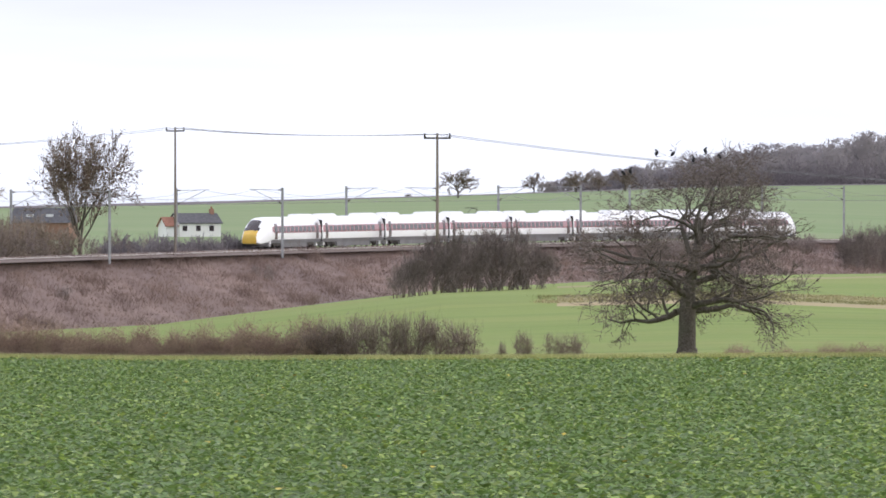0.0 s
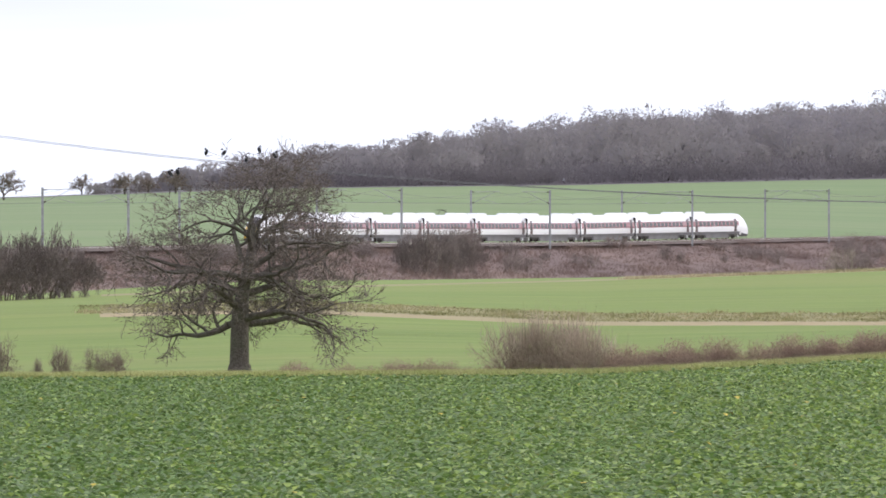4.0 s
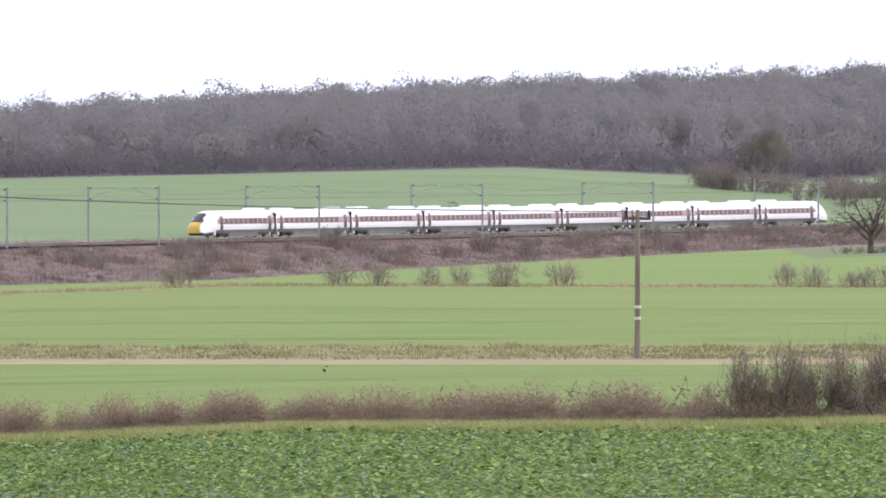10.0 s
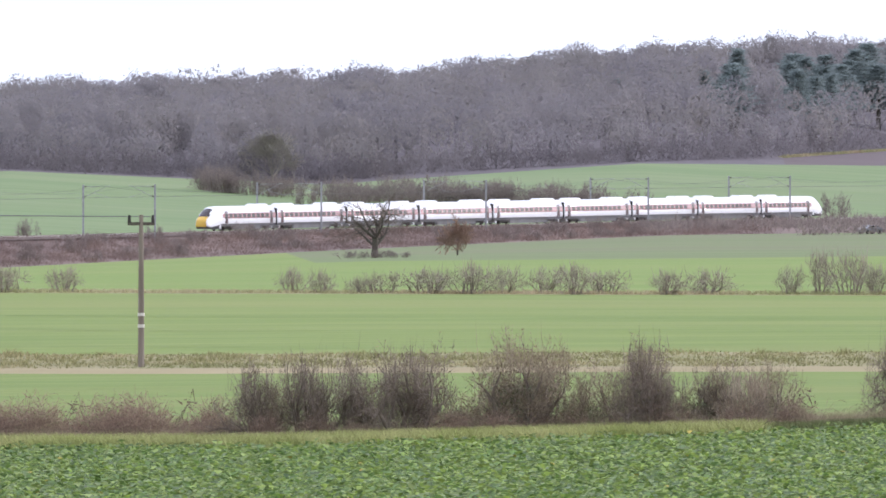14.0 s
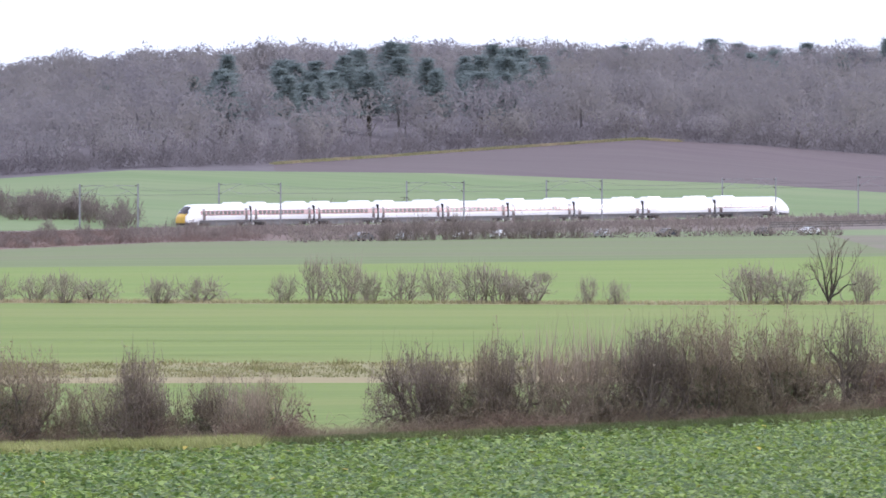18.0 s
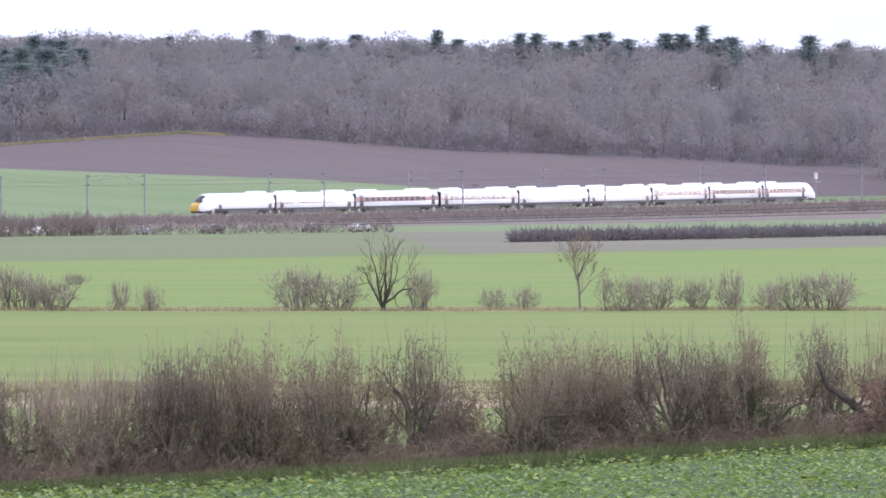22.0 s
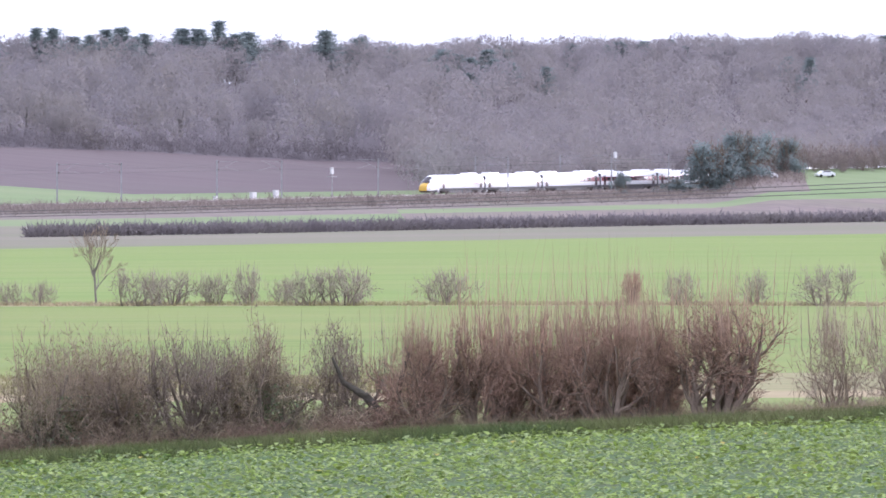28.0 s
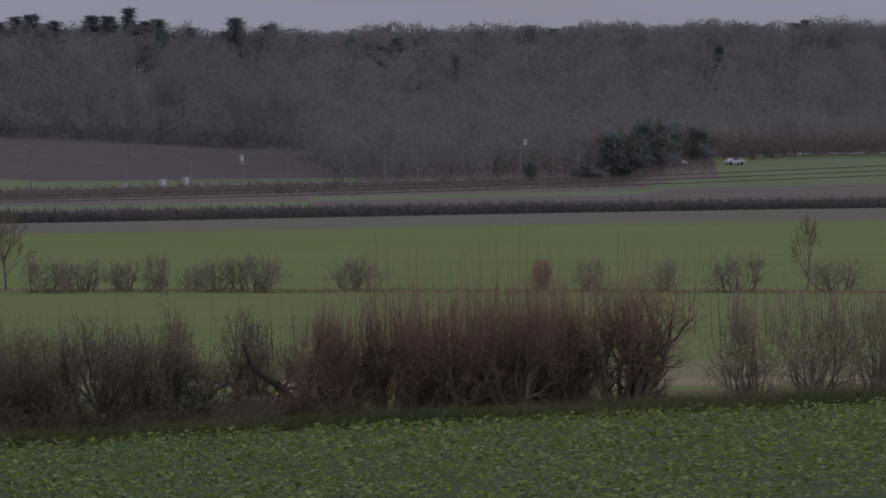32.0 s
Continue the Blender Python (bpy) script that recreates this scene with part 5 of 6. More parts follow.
for k in range(16):
    b = hrng.uniform(16.3, 17.0)
    place(BIG_BUSH[k % 4], b, float(rail_d(b)) - 13 - 16 * hrng.random(), hrng.random() * 360, hrng.uniform(0.5, 0.9), hrng.uniform(0.4, 0.8))
for b, off, w, h in ((14.5, -60, 6, 3.5), (14.75, -45, 6, 3.0), (15.3, -30, 6, 3.2), (15.45, -22, 4, 2.4)):
    place(BIG_BUSH[0], b, float(rail_d(b)) + off, hrng.random() * 360, w / 6, h / 4.8)
for b, off, w, h in ((9.86, 20, 7.2, 5.8), (9.52, 25, 6, 4.8), (9.62, 25, 6, 4.2)):
    place(BIG_BUSH[1], b, float(rail_d(b)) + off, hrng.random() * 360, w / 6, h / 4.8)
for k in range(16):
    b = 10.02 + 1.0 * k / 16 + 0.02 * hrng.normal()
    place(BIG_BUSH[k % 4], b, float(rail_d(b)) - 158, hrng.random() * 360, hrng.uniform(0.5, 0.8), hrng.uniform(0.65, 1.0))
for b, w, h in ((10.19, 2.4, 1.3),):
    place(FIELD_BUSH[2], b, 1250, hrng.random() * 360, w / 2.2, h / 2.2)


# ---- the wood on the hill ----
def build_wood(name, seed, n, b0, b1, material, label, per=225, fuzz=40):
    """Rounded heads of fine bare twigs, tree behind tree up the hill."""
    rng = np.random.default_rng(seed)
    b = rng.uniform(b0, b1, n)
    e, t = edge_d(b), top_d(b)
    f = np.where(rng.random(n) < 0.28, rng.uniform(0.9, 1.06, n), rng.random(n) ** 0.9)
    near = np.where(b > 14.8, np.minimum(e, rail_d(b) + 60), e)
    d = near + (t + 40 - near) * f
    keep = ~((b < 1.4) & (rng.random(n) > (b - 0.4)))
    # gaps that the pines fill
    for g0, g1, f0, f1 in ((9.4, 10.3, 0.1, 0.8), (10.3, 11.15, 0.25, 0.85)):
        keep &= ~((b > g0) & (b < g1) & (f > f0) & (f < f1) & (rng.random(n) < 0.6))
    b, d, f = b[keep], d[keep], f[keep]
    p = spots(b, d)
    n = len(b)
    height = (13.3 + rng.normal(0, 1.2, n) * np.where(f > 0.88, 0.5, 1.0)) * np.interp(b, [0.5, 1.6, 3], [0.32, 0.65, 1.0]) * np.where(f < 0.05, 0.7, 1.0)
    width = rng.normal(4.9, 0.8, n) * np.where(f > 0.88, 1.25, 1.0) * np.interp(b, [0.5, 1.6, 3], [0.6, 0.8, 1.0])
    height *= 1 + 0.12 * np.sin(b * 31 + d * 0.02) * np.sin(b * 17 + d * 0.05)
    # each head is a ragged shell of twig sprays that follow its rounded outline
    axes = np.stack([width, width, height * np.where(f > 0.88, 0.54, 0.46)], 1)
    heart = p + np.stack([0 * width, 0 * width, height * np.where(f > 0.88, 0.45, 0.53)], 1)
    phase = rng.random((n, 3)) * 6

    def shell(count, lo, hi):
        i = np.repeat(np.arange(n), count)
        way = rng.normal(size=(len(i), 3)) + [0, -0.35, 0.3]
        way /= np.linalg.norm(way, axis=1)[:, None]
        reach = 0.82 + 0.06 * np.sin(way * 5 + phase[i]).sum(1, keepdims=True)
        return way, heart[i] + way * axes[i] * reach * rng.uniform(lo, hi, (len(i), 1))

    way, mid = shell(per, 0.91, 1.01)
    k = len(way)
    along = np.cross(way, rng.normal(size=(k, 3))) + way * rng.normal(size=(k, 1)) * 0.35 + [0, 0, 0.35]
    along /= np.linalg.norm(along, axis=1)[:, None]
    side = np.cross(along, way)
    side /= np.linalg.norm(side, axis=1)[:, None] + 1e-9
    tall, broad = rng.uniform(0.35, 0.75, (k, 1)), rng.uniform(0.12, 0.27, (k, 1))
    v1 = np.stack([mid - along * tall - side * broad, mid - along * tall * 0.7 + side * broad, mid + along * tall], 1).reshape(-1, 3)
    n1 = np.repeat(way, 3, axis=0)
    way, start = shell(fuzz, 0.9, 1.05)
    k = len(way)
    end = start + (way * 0.6 + [0, 0, 0.3] + rng.normal(size=(k, 3)) * 0.4) * rng.uniform(0.25, 0.65, (k, 1))
    vf, _ = slivers(start, end, rng.uniform(0.08, 0.16, k), rng)
    v1, n1 = np.concatenate([v1, vf]), np.concatenate([n1, np.repeat(way, 3, axis=0)])
    # limbs under the sprays, and trunks
    j = np.repeat(np.arange(n), 7)
    foot = p[j] + np.stack([0 * j, 0 * j, height[j] * rng.uniform(0.2, 0.45, len(j))], 1)
    tip = heart[j] + np.clip(rng.normal(size=(len(j), 3)), -1.5, 1.5) * axes[j] * 0.42 + [0, 0, 0.5]
    v3, f3 = slivers(foot, tip, np.full(len(j), 0.2), rng)
    top = p + np.stack([rng.normal(size=n) * 0.4, rng.normal(size=n) * 0.4, height * 0.7], 1)
    v2, f2 = slivers(p - [0, 0, 0.5], top, 0.22 + 0.12 * rng.random(n), rng)
    verts = np.concatenate([v1, v3, v2])
    ob = new(name, mesh_of(name, verts, np.arange(len(verts)).reshape(-1, 3), material))
    # the sprays take the light as the rounded head would
    rest = np.tile([0.0, -0.8, 0.6], (len(verts) - len(v1), 1))
    ob.data.normals_split_custom_set_from_vertices(np.concatenate([n1, rest]).astype(np.float32))
    tagged(ob, label, "woodland", kind="stuff")


build_wood("woodland", 77, 3700, 0.55, 14.75, M_WOOD_HAZY, "dense leafless deciduous wood covering the hill")
# same bare trees, their colour paled for thicker haze on this side
build_wood("birch_wood", 78, 1800, 14.75, 18.4, M_WOOD_HAZIER, "leafless wood on the hill behind the railway, coloured paler for haze")


def pine(seed):
    rng = np.random.default_rng(seed)
    ob = thing("pine_tree", Matrix(), "pine in green greyed for haze, standing among the bare wood", "tree", "pines in the wood")
    mesh_part("trunk", *tubes([(0, 0, -0.3, 0.1, 0, 8, 0.28, 0.2), (0.1, 0, 8, 0.0, 0.1, 13.8, 0.2, 0.05)], 6), M_BARK, ob, "straight bare trunk")
    # flat plates of needles on the boughs, whorl above whorl, narrowing to a rounded tip
    tuft, stem = [], []
    for k in range(15):
        z = 4.5 + 9.6 * k / 14
        reach = (3.5 * (1 - (z - 4.0) / 10.6) ** 0.8 + 0.15) * rng.uniform(0.65, 1.2)
        for a in rng.random() * 6 + np.arange(5) * 2 * math.pi / 5 + rng.normal(size=5) * 0.3:
            for u in (0.35, 0.7, 1.0):
                r = reach * u * rng.uniform(0.85, 1.1)
                tuft.append((math.cos(a) * r, math.sin(a) * r, z + 0.25 * u * rng.normal() + 0.3 * u))
            stem.append((0, 0, z - 0.2, math.cos(a) * reach, math.sin(a) * reach, z + 0.3, 0.06, 0.02))
    mesh_part("bough", *tubes(stem, 3), M_BARK, ob, "thin dark boughs")
    c = np.repeat(np.array(tuft), 17, axis=0)
    n = len(c)
    v = rng.normal(size=(n, 3)) * [0.36, 0.36, 0.16]
    tagged(mesh_part("crown", *slivers(c + v * 0.6, c + v * 1.5 + rng.normal(size=(n, 3)) * [0.2, 0.2, 0.08] + [0, 0, 0.2], 0.13 + 0.13 * rng.random(n), rng), M_PINE_HAZY, ob, "dark green needle crown"), kind="stuff")
    return ob


PINES = [pine(900 + k) for k in range(3)]
PINE_AT = ((5.06, 0.85, 0.9), (8.96, 0.75, 0.9), (9.21, 0.7, 0.9), (9.36, 0.5, 1), (9.87, 0.5, 1), (10.07, 0.55, 1), (10.32, 0.6, 1.05), (10.37, 0.4, 1), (10.57, 0.62, 1.1), (10.7, 0.7, 1.1), (10.8, 0.62, 1.05), (10.93, 0.8, 1.1),
           (11.06, 0.72, 1.1), (11.13, 0.55, 1), (11.23, 0.95, 1), (11.53, 0.98, 1.0), (11.79, 1.0, 1.05), (11.87, 0.95, 1.05), (11.95, 1.0, 1), (12.09, 1.0, 1.05), (12.15, 0.95, 1.1), (12.21, 0.8, 1.1), (12.27, 1, 1),
           (12.43, 1.0, 1.1), (12.51, 1.0, 1.05), (12.59, 0.98, 1.05), (12.68, 1, 1), (12.82, 1.0, 1.05), (12.92, 1.0, 1.1), (13.02, 1.0, 0.9), (13.22, 1.0, 1.1), (13.3, 0.98, 1.05), (13.4, 1.0, 1.1), (13.48, 1.0, 1.05),
           (13.56, 1, 1.1), (13.63, 0.97, 1.0), (13.7, 1, 1), (13.93, 1.0, 1.1), (14.01, 0.98, 1.05), (14.11, 1.0, 1.1), (14.19, 0.98, 1.1), (14.25, 1.0, 1.05), (14.81, 1, 0.9), (14.96, 0.98, 0.9), (15.11, 0.9, 1),
           (15.32, 0.75, 1.1), (15.42, 0.72, 1.1), (15.5, 0.7, 1.0), (15.62, 1, 0.9), (15.82, 1, 0.9), (16.07, 1, 0.95), (16.32, 1, 0.9), (16.62, 1, 0.95), (16.87, 0.8, 1), (17.13, 1, 0.95), (17.43, 1, 1))
prng = np.random.default_rng(19)
for b0, b1, f0, f1, n in ((9.45, 10.25, 0.12, 0.6, 20), (10.35, 11.1, 0.2, 0.7, 18), (11.85, 12.3, 0.65, 1.0, 7), (15.1, 15.7, 0.6, 0.95, 11), (13.1, 17.8, 0.96, 1.02, 22), (16.9, 17.1, 0.6, 0.8, 2)):
    PINE_AT += tuple((float(prng.uniform(b0, b1)), float(prng.uniform(f0, f1)), float(prng.uniform(1.25, 1.6) if f0 < 0.3 else prng.uniform(1.0, 1.25) if f0 < 0.9 else prng.uniform(0.85, 1.0))) for _ in range(n))
for k, (b, f, s) in enumerate(PINE_AT):
    s *= (1.36 if 13.6 < b < 14.9 else 1.22 if 12.8 < b < 13.6 else 1.05) if f > 0.9 else 1.0
    e = float(edge_d(b))
    place(PINES[k % 3], b, e + (float(top_d(b)) - e) * f, 40 * k, s * (1.05 + 0.18 * (k % 3)), s * (0.64 + 0.05 * (k % 4)), copy=k >= 3, true=True)

# ---- overhead line masts and wires ----
NEAR_MASTS = (276, 335, 410, 475, 535, 594, 657, 732, 801, 862, 921, 979, 1045, 1110, 1170, 1230, 1287, 1362, 1417, 1481, 1525, 1574, 1644, 1691, 1752, 1799, 1825, 1889)
FAR_MASTS = (327, 397, 467, 529, 586, 648, 724, 796, 859, 916, 974, 1039, 1106, 1166, 1227, 1282, 1358, 1413, 1477, 1521, 1566, 1634, 1756, 1794, 1863)


def mast():
    ob = thing("line_mast", Matrix(), "grey steel overhead line mast with cantilever arms", "mast", "railway masts")
    bm = bmesh.new()
    add_box(bm, -0.13, 0.13, -0.13, 0.13, -0.6, 7.9, 0.02)
    part("mast_post", bm, M_STEEL, ob, "grey steel post")
    arm = [(0, 0, 7.6, 0, -4.2, 7.7, 0.04, 0.035), (0, 0, 5.9, 0, -3.6, 7.6, 0.04, 0.035), (0, -1.7, 6.6, 0, -4.3, 5.9, 0.03, 0.025)]
    mesh_part("cantilever_arm", *tubes(arm, 5), M_STEEL, ob, "thin tubular cantilever")
    for seg in ((0, -0.12, 7.6, 0, -0.5, 7.61, 0.09, 0.09), (0, -0.12, 5.97, 0, -0.45, 6.18, 0.09, 0.09)):
        mesh_part("insulator", *tubes([seg], 6), M_BARK, ob, "brown ribbed insulator")
    return ob


MAST = mast()
first = True
for line, side, turn in ((NEAR_MASTS, 4.7, 0), (FAR_MASTS, -4.7, 180)):
    for s in line:
        p, h = on_track(s, side)
        m = pose(p.x, p.y, p.z - 0.2, 0, 0, math.degrees(h) + turn + 35) @ Matrix.Rotation(math.pi, 4, "Z")
        if first:
            MAST.matrix_basis = m
            first = False
        else:
            copy_thing(MAST, m)
for line, side in ((NEAR_MASTS, 1.7), (FAR_MASTS, -1.7)):
    upper, lower = [], []
    for s0, s1 in zip(line[:-1], line[1:]):
        for j in range(6):
            a, b = s0 + (s1 - s0) * j / 6, s0 + (s1 - s0) * (j + 1) / 6
            pa, pb = on_track(a, side)[0], on_track(b, side)[0]
            za, zb = (7.5 - 1.1 * 4 * q * (1 - q) for q in (j / 6, (j + 1) / 6))
            upper.append((pa.x, pa.y, pa.z + za, pb.x, pb.y, pb.z + zb, 0.016, 0.016))
            lower.append((pa.x, pa.y, pa.z + 5.75, pb.x, pb.y, pb.z + 5.75, 0.014, 0.014))
    tagged(new("catenary_wire", mesh_of("catenary_wire", *tubes(upper, 4), M_WIRE)), "thin dark sagging catenary wire above the track", "overhead wire")
    tagged(new("contact_wire", mesh_of("contact_wire", *tubes(lower, 4), M_WIRE)), "thin dark level contact wire above the track", "overhead wire")


# ---- wooden poles and their wires ----
def wooden_pole(b, d, high, label, bands=False, arm=1.3, turn=0.0):
    p = spot(b, d)
    ob = thing("utility_pole", pose(p.x, p.y, p.z, 0, 0, turn), label, "utility pole", "power line poles")
    mesh_part("pole_shaft", *tubes([(0, 0, -0.6, 0, 0, high * 0.5, 0.17, 0.15), (0, 0, high * 0.5, 0, 0, high, 0.15, 0.11)], 10), M_POLE, ob, "weathered timber shaft")
    bm = bmesh.new()
    add_box(bm, -arm, arm, -0.08, 0.08, high - 0.55, high - 0.38, 0.02)
    part("crossarm", bm, M_BARK, ob, "dark crossarm")
    for x in (-arm + 0.08, 0.0, arm - 0.08):
        mesh_part("insulator", *tubes([(x, 0, high - 0.42, x, 0, high - 0.02, 0.10, 0.07)], 8), M_BOGIE, ob, "dark insulator")
    if bands:
        for z in (2.05, 2.65):
            mesh_part("pole_band", *tubes([(0, 0, z, 0, 0, z + 0.16, 0.175, 0.175)], 10), M_BAND, ob, "pale band round the pole")
    return p + Vector((0, 0, high - 0.1))


TOP_B = wooden_pole(-1.41, float(rail_d(-1.41)) + 9, 15.7, "tall weathered wooden pole by the railway", arm=1.1)
TOP_A = wooden_pole(-0.03, 1003, 14.6, "tall weathered wooden pole behind a thicket", arm=1.25, turn=8)
TOP_C = wooden_pole(5.97, 800, 7.9, "weathered wooden pole with pale bands in the field", True, arm=0.72, turn=10)
p = spot(-4.2, 1500)
WIRE_END = p + Vector((0, 0, 12))


def span(a, b, sag, offsets, thick=0.03):
    for o in offsets:
        pts = [a.lerp(b, j / 16) + Vector((o, 0, -sag * 4 * (j / 16) * (1 - j / 16))) for j in range(17)]
        verts = [q + Vector(c) * thick for q in pts for c in ((0, 0, 1), (0.6, 0.6, -0.5), (-0.6, -0.6, -0.5))]
        faces = [(j * 3 + k, j * 3 + (k + 1) % 3, j * 3 + 3 + (k + 1) % 3, j * 3 + 3 + k) for j in range(16) for k in range(3)]
        tagged(new("power_wire", mesh_of("power_wire", verts, faces, M_WIRE)), "thin sagging wire between wooden poles", "wire", "power line wires")


span(WIRE_END, TOP_B, 1.5, (-0.9, 0.9))
span(TOP_B, TOP_A, 0.45, (-0.9, 0.0, 0.9))
span(TOP_A, TOP_C, 1.6, (-0.5, 0.5))
LOW_END, HIGH_END = Vector((300, 1479, 0.2)), Vector((431, 1443, 4.1))
for k in range(3):
    span(LOW_END + Vector((0, 0, 0.25 * k)), HIGH_END + Vector((0, 0, 0.55 * k)), 0.5, (0.0,), 0.06)


# ---- the cottage and the house by the line ----
def cottage():
    p = spot(-1.345, 1545)
    ob = thing("cottage", pose(p.x, p.y, p.z, 0, 0, 24) @ Matrix.Scale(0.79, 4), "white rendered cottage with a slate roof and brick chimney", "house")

    def gabled(name, x0, x1, y0, y1, eave, ridge, wall_mat, roof_mat):
        bm = bmesh.new()
        ym = (y0 + y1) / 2
        vs = [bm.verts.new(v) for v in ((x0, y0, -0.5), (x1, y0, -0.5), (x1, y1, -0.5), (x0, y1, -0.5), (x0, y0, eave), (x1, y0, eave), (x1, y1, eave), (x0, y1, eave), (x0, ym, ridge), (x1, ym, ridge))]
        for f in ((0, 1, 5, 4), (1, 2, 6, 9, 5), (2, 3, 7, 6), (3, 0, 4, 8, 7)):
            bm.faces.new([vs[i] for i in f])
        part("wall", bm, wall_mat, ob, "white rendered walls")
        bm = bmesh.new()
        o = 0.3
        for ya, yb in ((y0 - o, ym), (y1 + o, ym)):
            za = eave - o * (ridge - eave) / (ym - y0)
            q = [bm.verts.new(v) for v in ((x0 - o, ya, za), (x1 + o, ya, za), (x1 + o, yb, ridge), (x0 - o, yb, ridge), (x0 - o, ya, za + 0.15), (x1 + o, ya, za + 0.15), (x1 + o, yb, ridge + 0.15), (x0 - o, yb, ridge + 0.15))]
            for f in ((0, 1, 2, 3), (4, 5, 6, 7), (0, 1, 5, 4), (1, 2, 6, 5), (3, 0, 4, 7)):
                bm.faces.new([q[i] for i in f])
        return part("roof", bm, roof_mat, ob)

    main = gabled("main", -2.6, 5.4, -2.6, 2.6, 2.5, 4.1, M_RENDER, M_SLATE)
    gabled("wing", -4.9, -2.55, -1.9, 2.0, 2.0, 3.4, M_RENDER, M_PANTILE)
    part("chimney", box(4.3, 5.0, -0.4, 0.4, 3.4, 5.0, 0.04), M_BRICK, main, "brick chimney stack")
    part("chimney_pot", box(4.5, 4.8, -0.15, 0.15, 5.0, 5.4, 0.04), M_PANTILE, main, "clay chimney pot")
    for x, z in ((-1.6, 1.0), (1.0, 1.0), (3.6, 1.0)):
        w = part("window", box(x - 0.45, x + 0.45, -2.63, -2.55, z, z + 1.0), M_GLASS, ob, "dark sash window")
        part("window_frame", box(x - 0.53, x + 0.53, -2.66, -2.61, z - 0.08, z - 0.01), M_RENDER, w, "white sill")
    part("window", box(-2.66, -2.58, -0.5, 0.2, 2.3, 2.9), M_GLASS, ob, "small gable window")


cottage()


def dark_house():
    p = spot(-2.1, 1500)
    ob = thing("farm_house", pose(p.x, p.y, p.z, 0, 0, -12), "low brick house with a grey slate roof behind trees", "house")
    part("wall", box(-4, 4, -2.5, 2.5, -0.5, 2.4), M_BRICK, ob, "brick walls")
    bm = bmesh.new()
    q = [bm.verts.new(v) for v in ((-4.3, -2.9, 2.3), (4.3, -2.9, 2.3), (4.3, 2.9, 2.3), (-4.3, 2.9, 2.3), (-4.3, 0, 4.4), (4.3, 0, 4.4))]
    for f in ((0, 1, 5, 4), (2, 3, 4, 5), (0, 4, 3), (1, 2, 5), (0, 3, 2, 1)):
        bm.faces.new([q[i] for i in f])
    roof = part("roof", bm, M_SLATE, ob, "grey slate roof")
    for x in (-1.6, 1.2):
        part("roof_window", box(x - 0.5, x + 0.5, -1.75, -1.3, 3.1, 3.5), M_GREY, roof, "pale roof window")


dark_house()


# ---- cars by the railway, cabinets, signals, small houses ----
def car(b, d, paint, label, turn):
    p = spot(b, d)
    ob = thing("car", pose(p.x, p.y, p.z, 0, 0, turn), label, "car", "parked cars")
    bm = bmesh.new()
    prof = ((-2.1, 0.35), (-2.15, 0.75), (-1.5, 0.92), (-0.75, 1.42), (0.9, 1.45), (1.75, 0.98), (2.1, 0.9), (2.12, 0.35))
    rows = [[bm.verts.new((x, y * (0.82 if z > 1.2 else 1.0), z)) for x, z in prof] for y in (-0.86, 0.86)]
    n = len(prof)
    for k in range(n):
        bm.faces.new((rows[0][k], rows[0][(k + 1) % n], rows[1][(k + 1) % n], rows[1][k]))
    for r in rows:
        bm.faces.new(r)
    body = part("body", bm, paint, ob)
    for y in (-0.79, 0.79):
        bm = bmesh.new()
        q = [bm.verts.new((x, y + (0.02 if y > 0 else -0.02), z)) for x, z in ((-1.1, 0.98), (-0.65, 1.36), (0.8, 1.38), (1.35, 1.0))]
        bm.faces.new(q)
        part("side_window", bm, M_GLASS, body, "dark side window")
    for x in (-1.35, 1.35):
        for y in (-0.82, 0.82):
            bm = bmesh.new()
            bmesh.ops.create_cone(bm, cap_ends=True, segments=14, radius1=0.32, radius2=0.32, depth=0.2, matrix=Matrix.Translation((x, y, 0.32)) @ Matrix.Rotation(math.pi / 2, 4, "X"))
            part("wheel", bm, M_BLACK, ob, "black wheel")


for b, off, k, label in ((9.95, -148, 3, "grey car parked below the railway"), (10.16, -148, 1, "silver car parked below the railway"), (10.44, -146, 0, "white car parked below the railway"),
                         (10.62, -146, 0, "white car parked by a hedge"), (10.8, -147, 2, "dark car parked below the railway"), (11.11, -146, 1, "silver car parked by a hedge"),
                         (11.42, -147, 2, "dark car parked by a hedge"), (11.88, -146, 2, "dark car parked beside a white one"), (12.1, -146, 0, "white car parked at the row's end")):
    car(b, float(rail_d(b)) + off, M_CARS[k], label, 40 + hrng.normal() * 8)


def cabinet(b, off, w, h, label):
    p = spot(b, float(rail_d(b)) + off)
    ob = thing("trackside_cabinet", pose(p.x, p.y, p.z, 0, 0, 45), label, "cabinet", "trackside cabinets")
    part("case", box(-w / 2, w / 2, -0.35, 0.35, -0.1, h, 0.03), M_GREY, ob)
    part("lid", box(-w / 2 - 0.06, w / 2 + 0.06, -0.42, 0.42, h, h + 0.08, 0.02), M_GREY, ob, "overhanging lid")
    part("plinth", box(-w / 2 - 0.1, w / 2 + 0.1, -0.45, 0.45, -0.3, 0.0), M_UNDER, ob, "concrete plinth")


for b, w, h in ((11.43, 0.9, 1.6), (11.92, 1.5, 2.2), (13.96, 1.6, 2.1), (14.07, 1.4, 2.4), (13.78, 0.9, 1.5)):
    cabinet(b, 10, w, h, "pale grey trackside equipment cabinet")


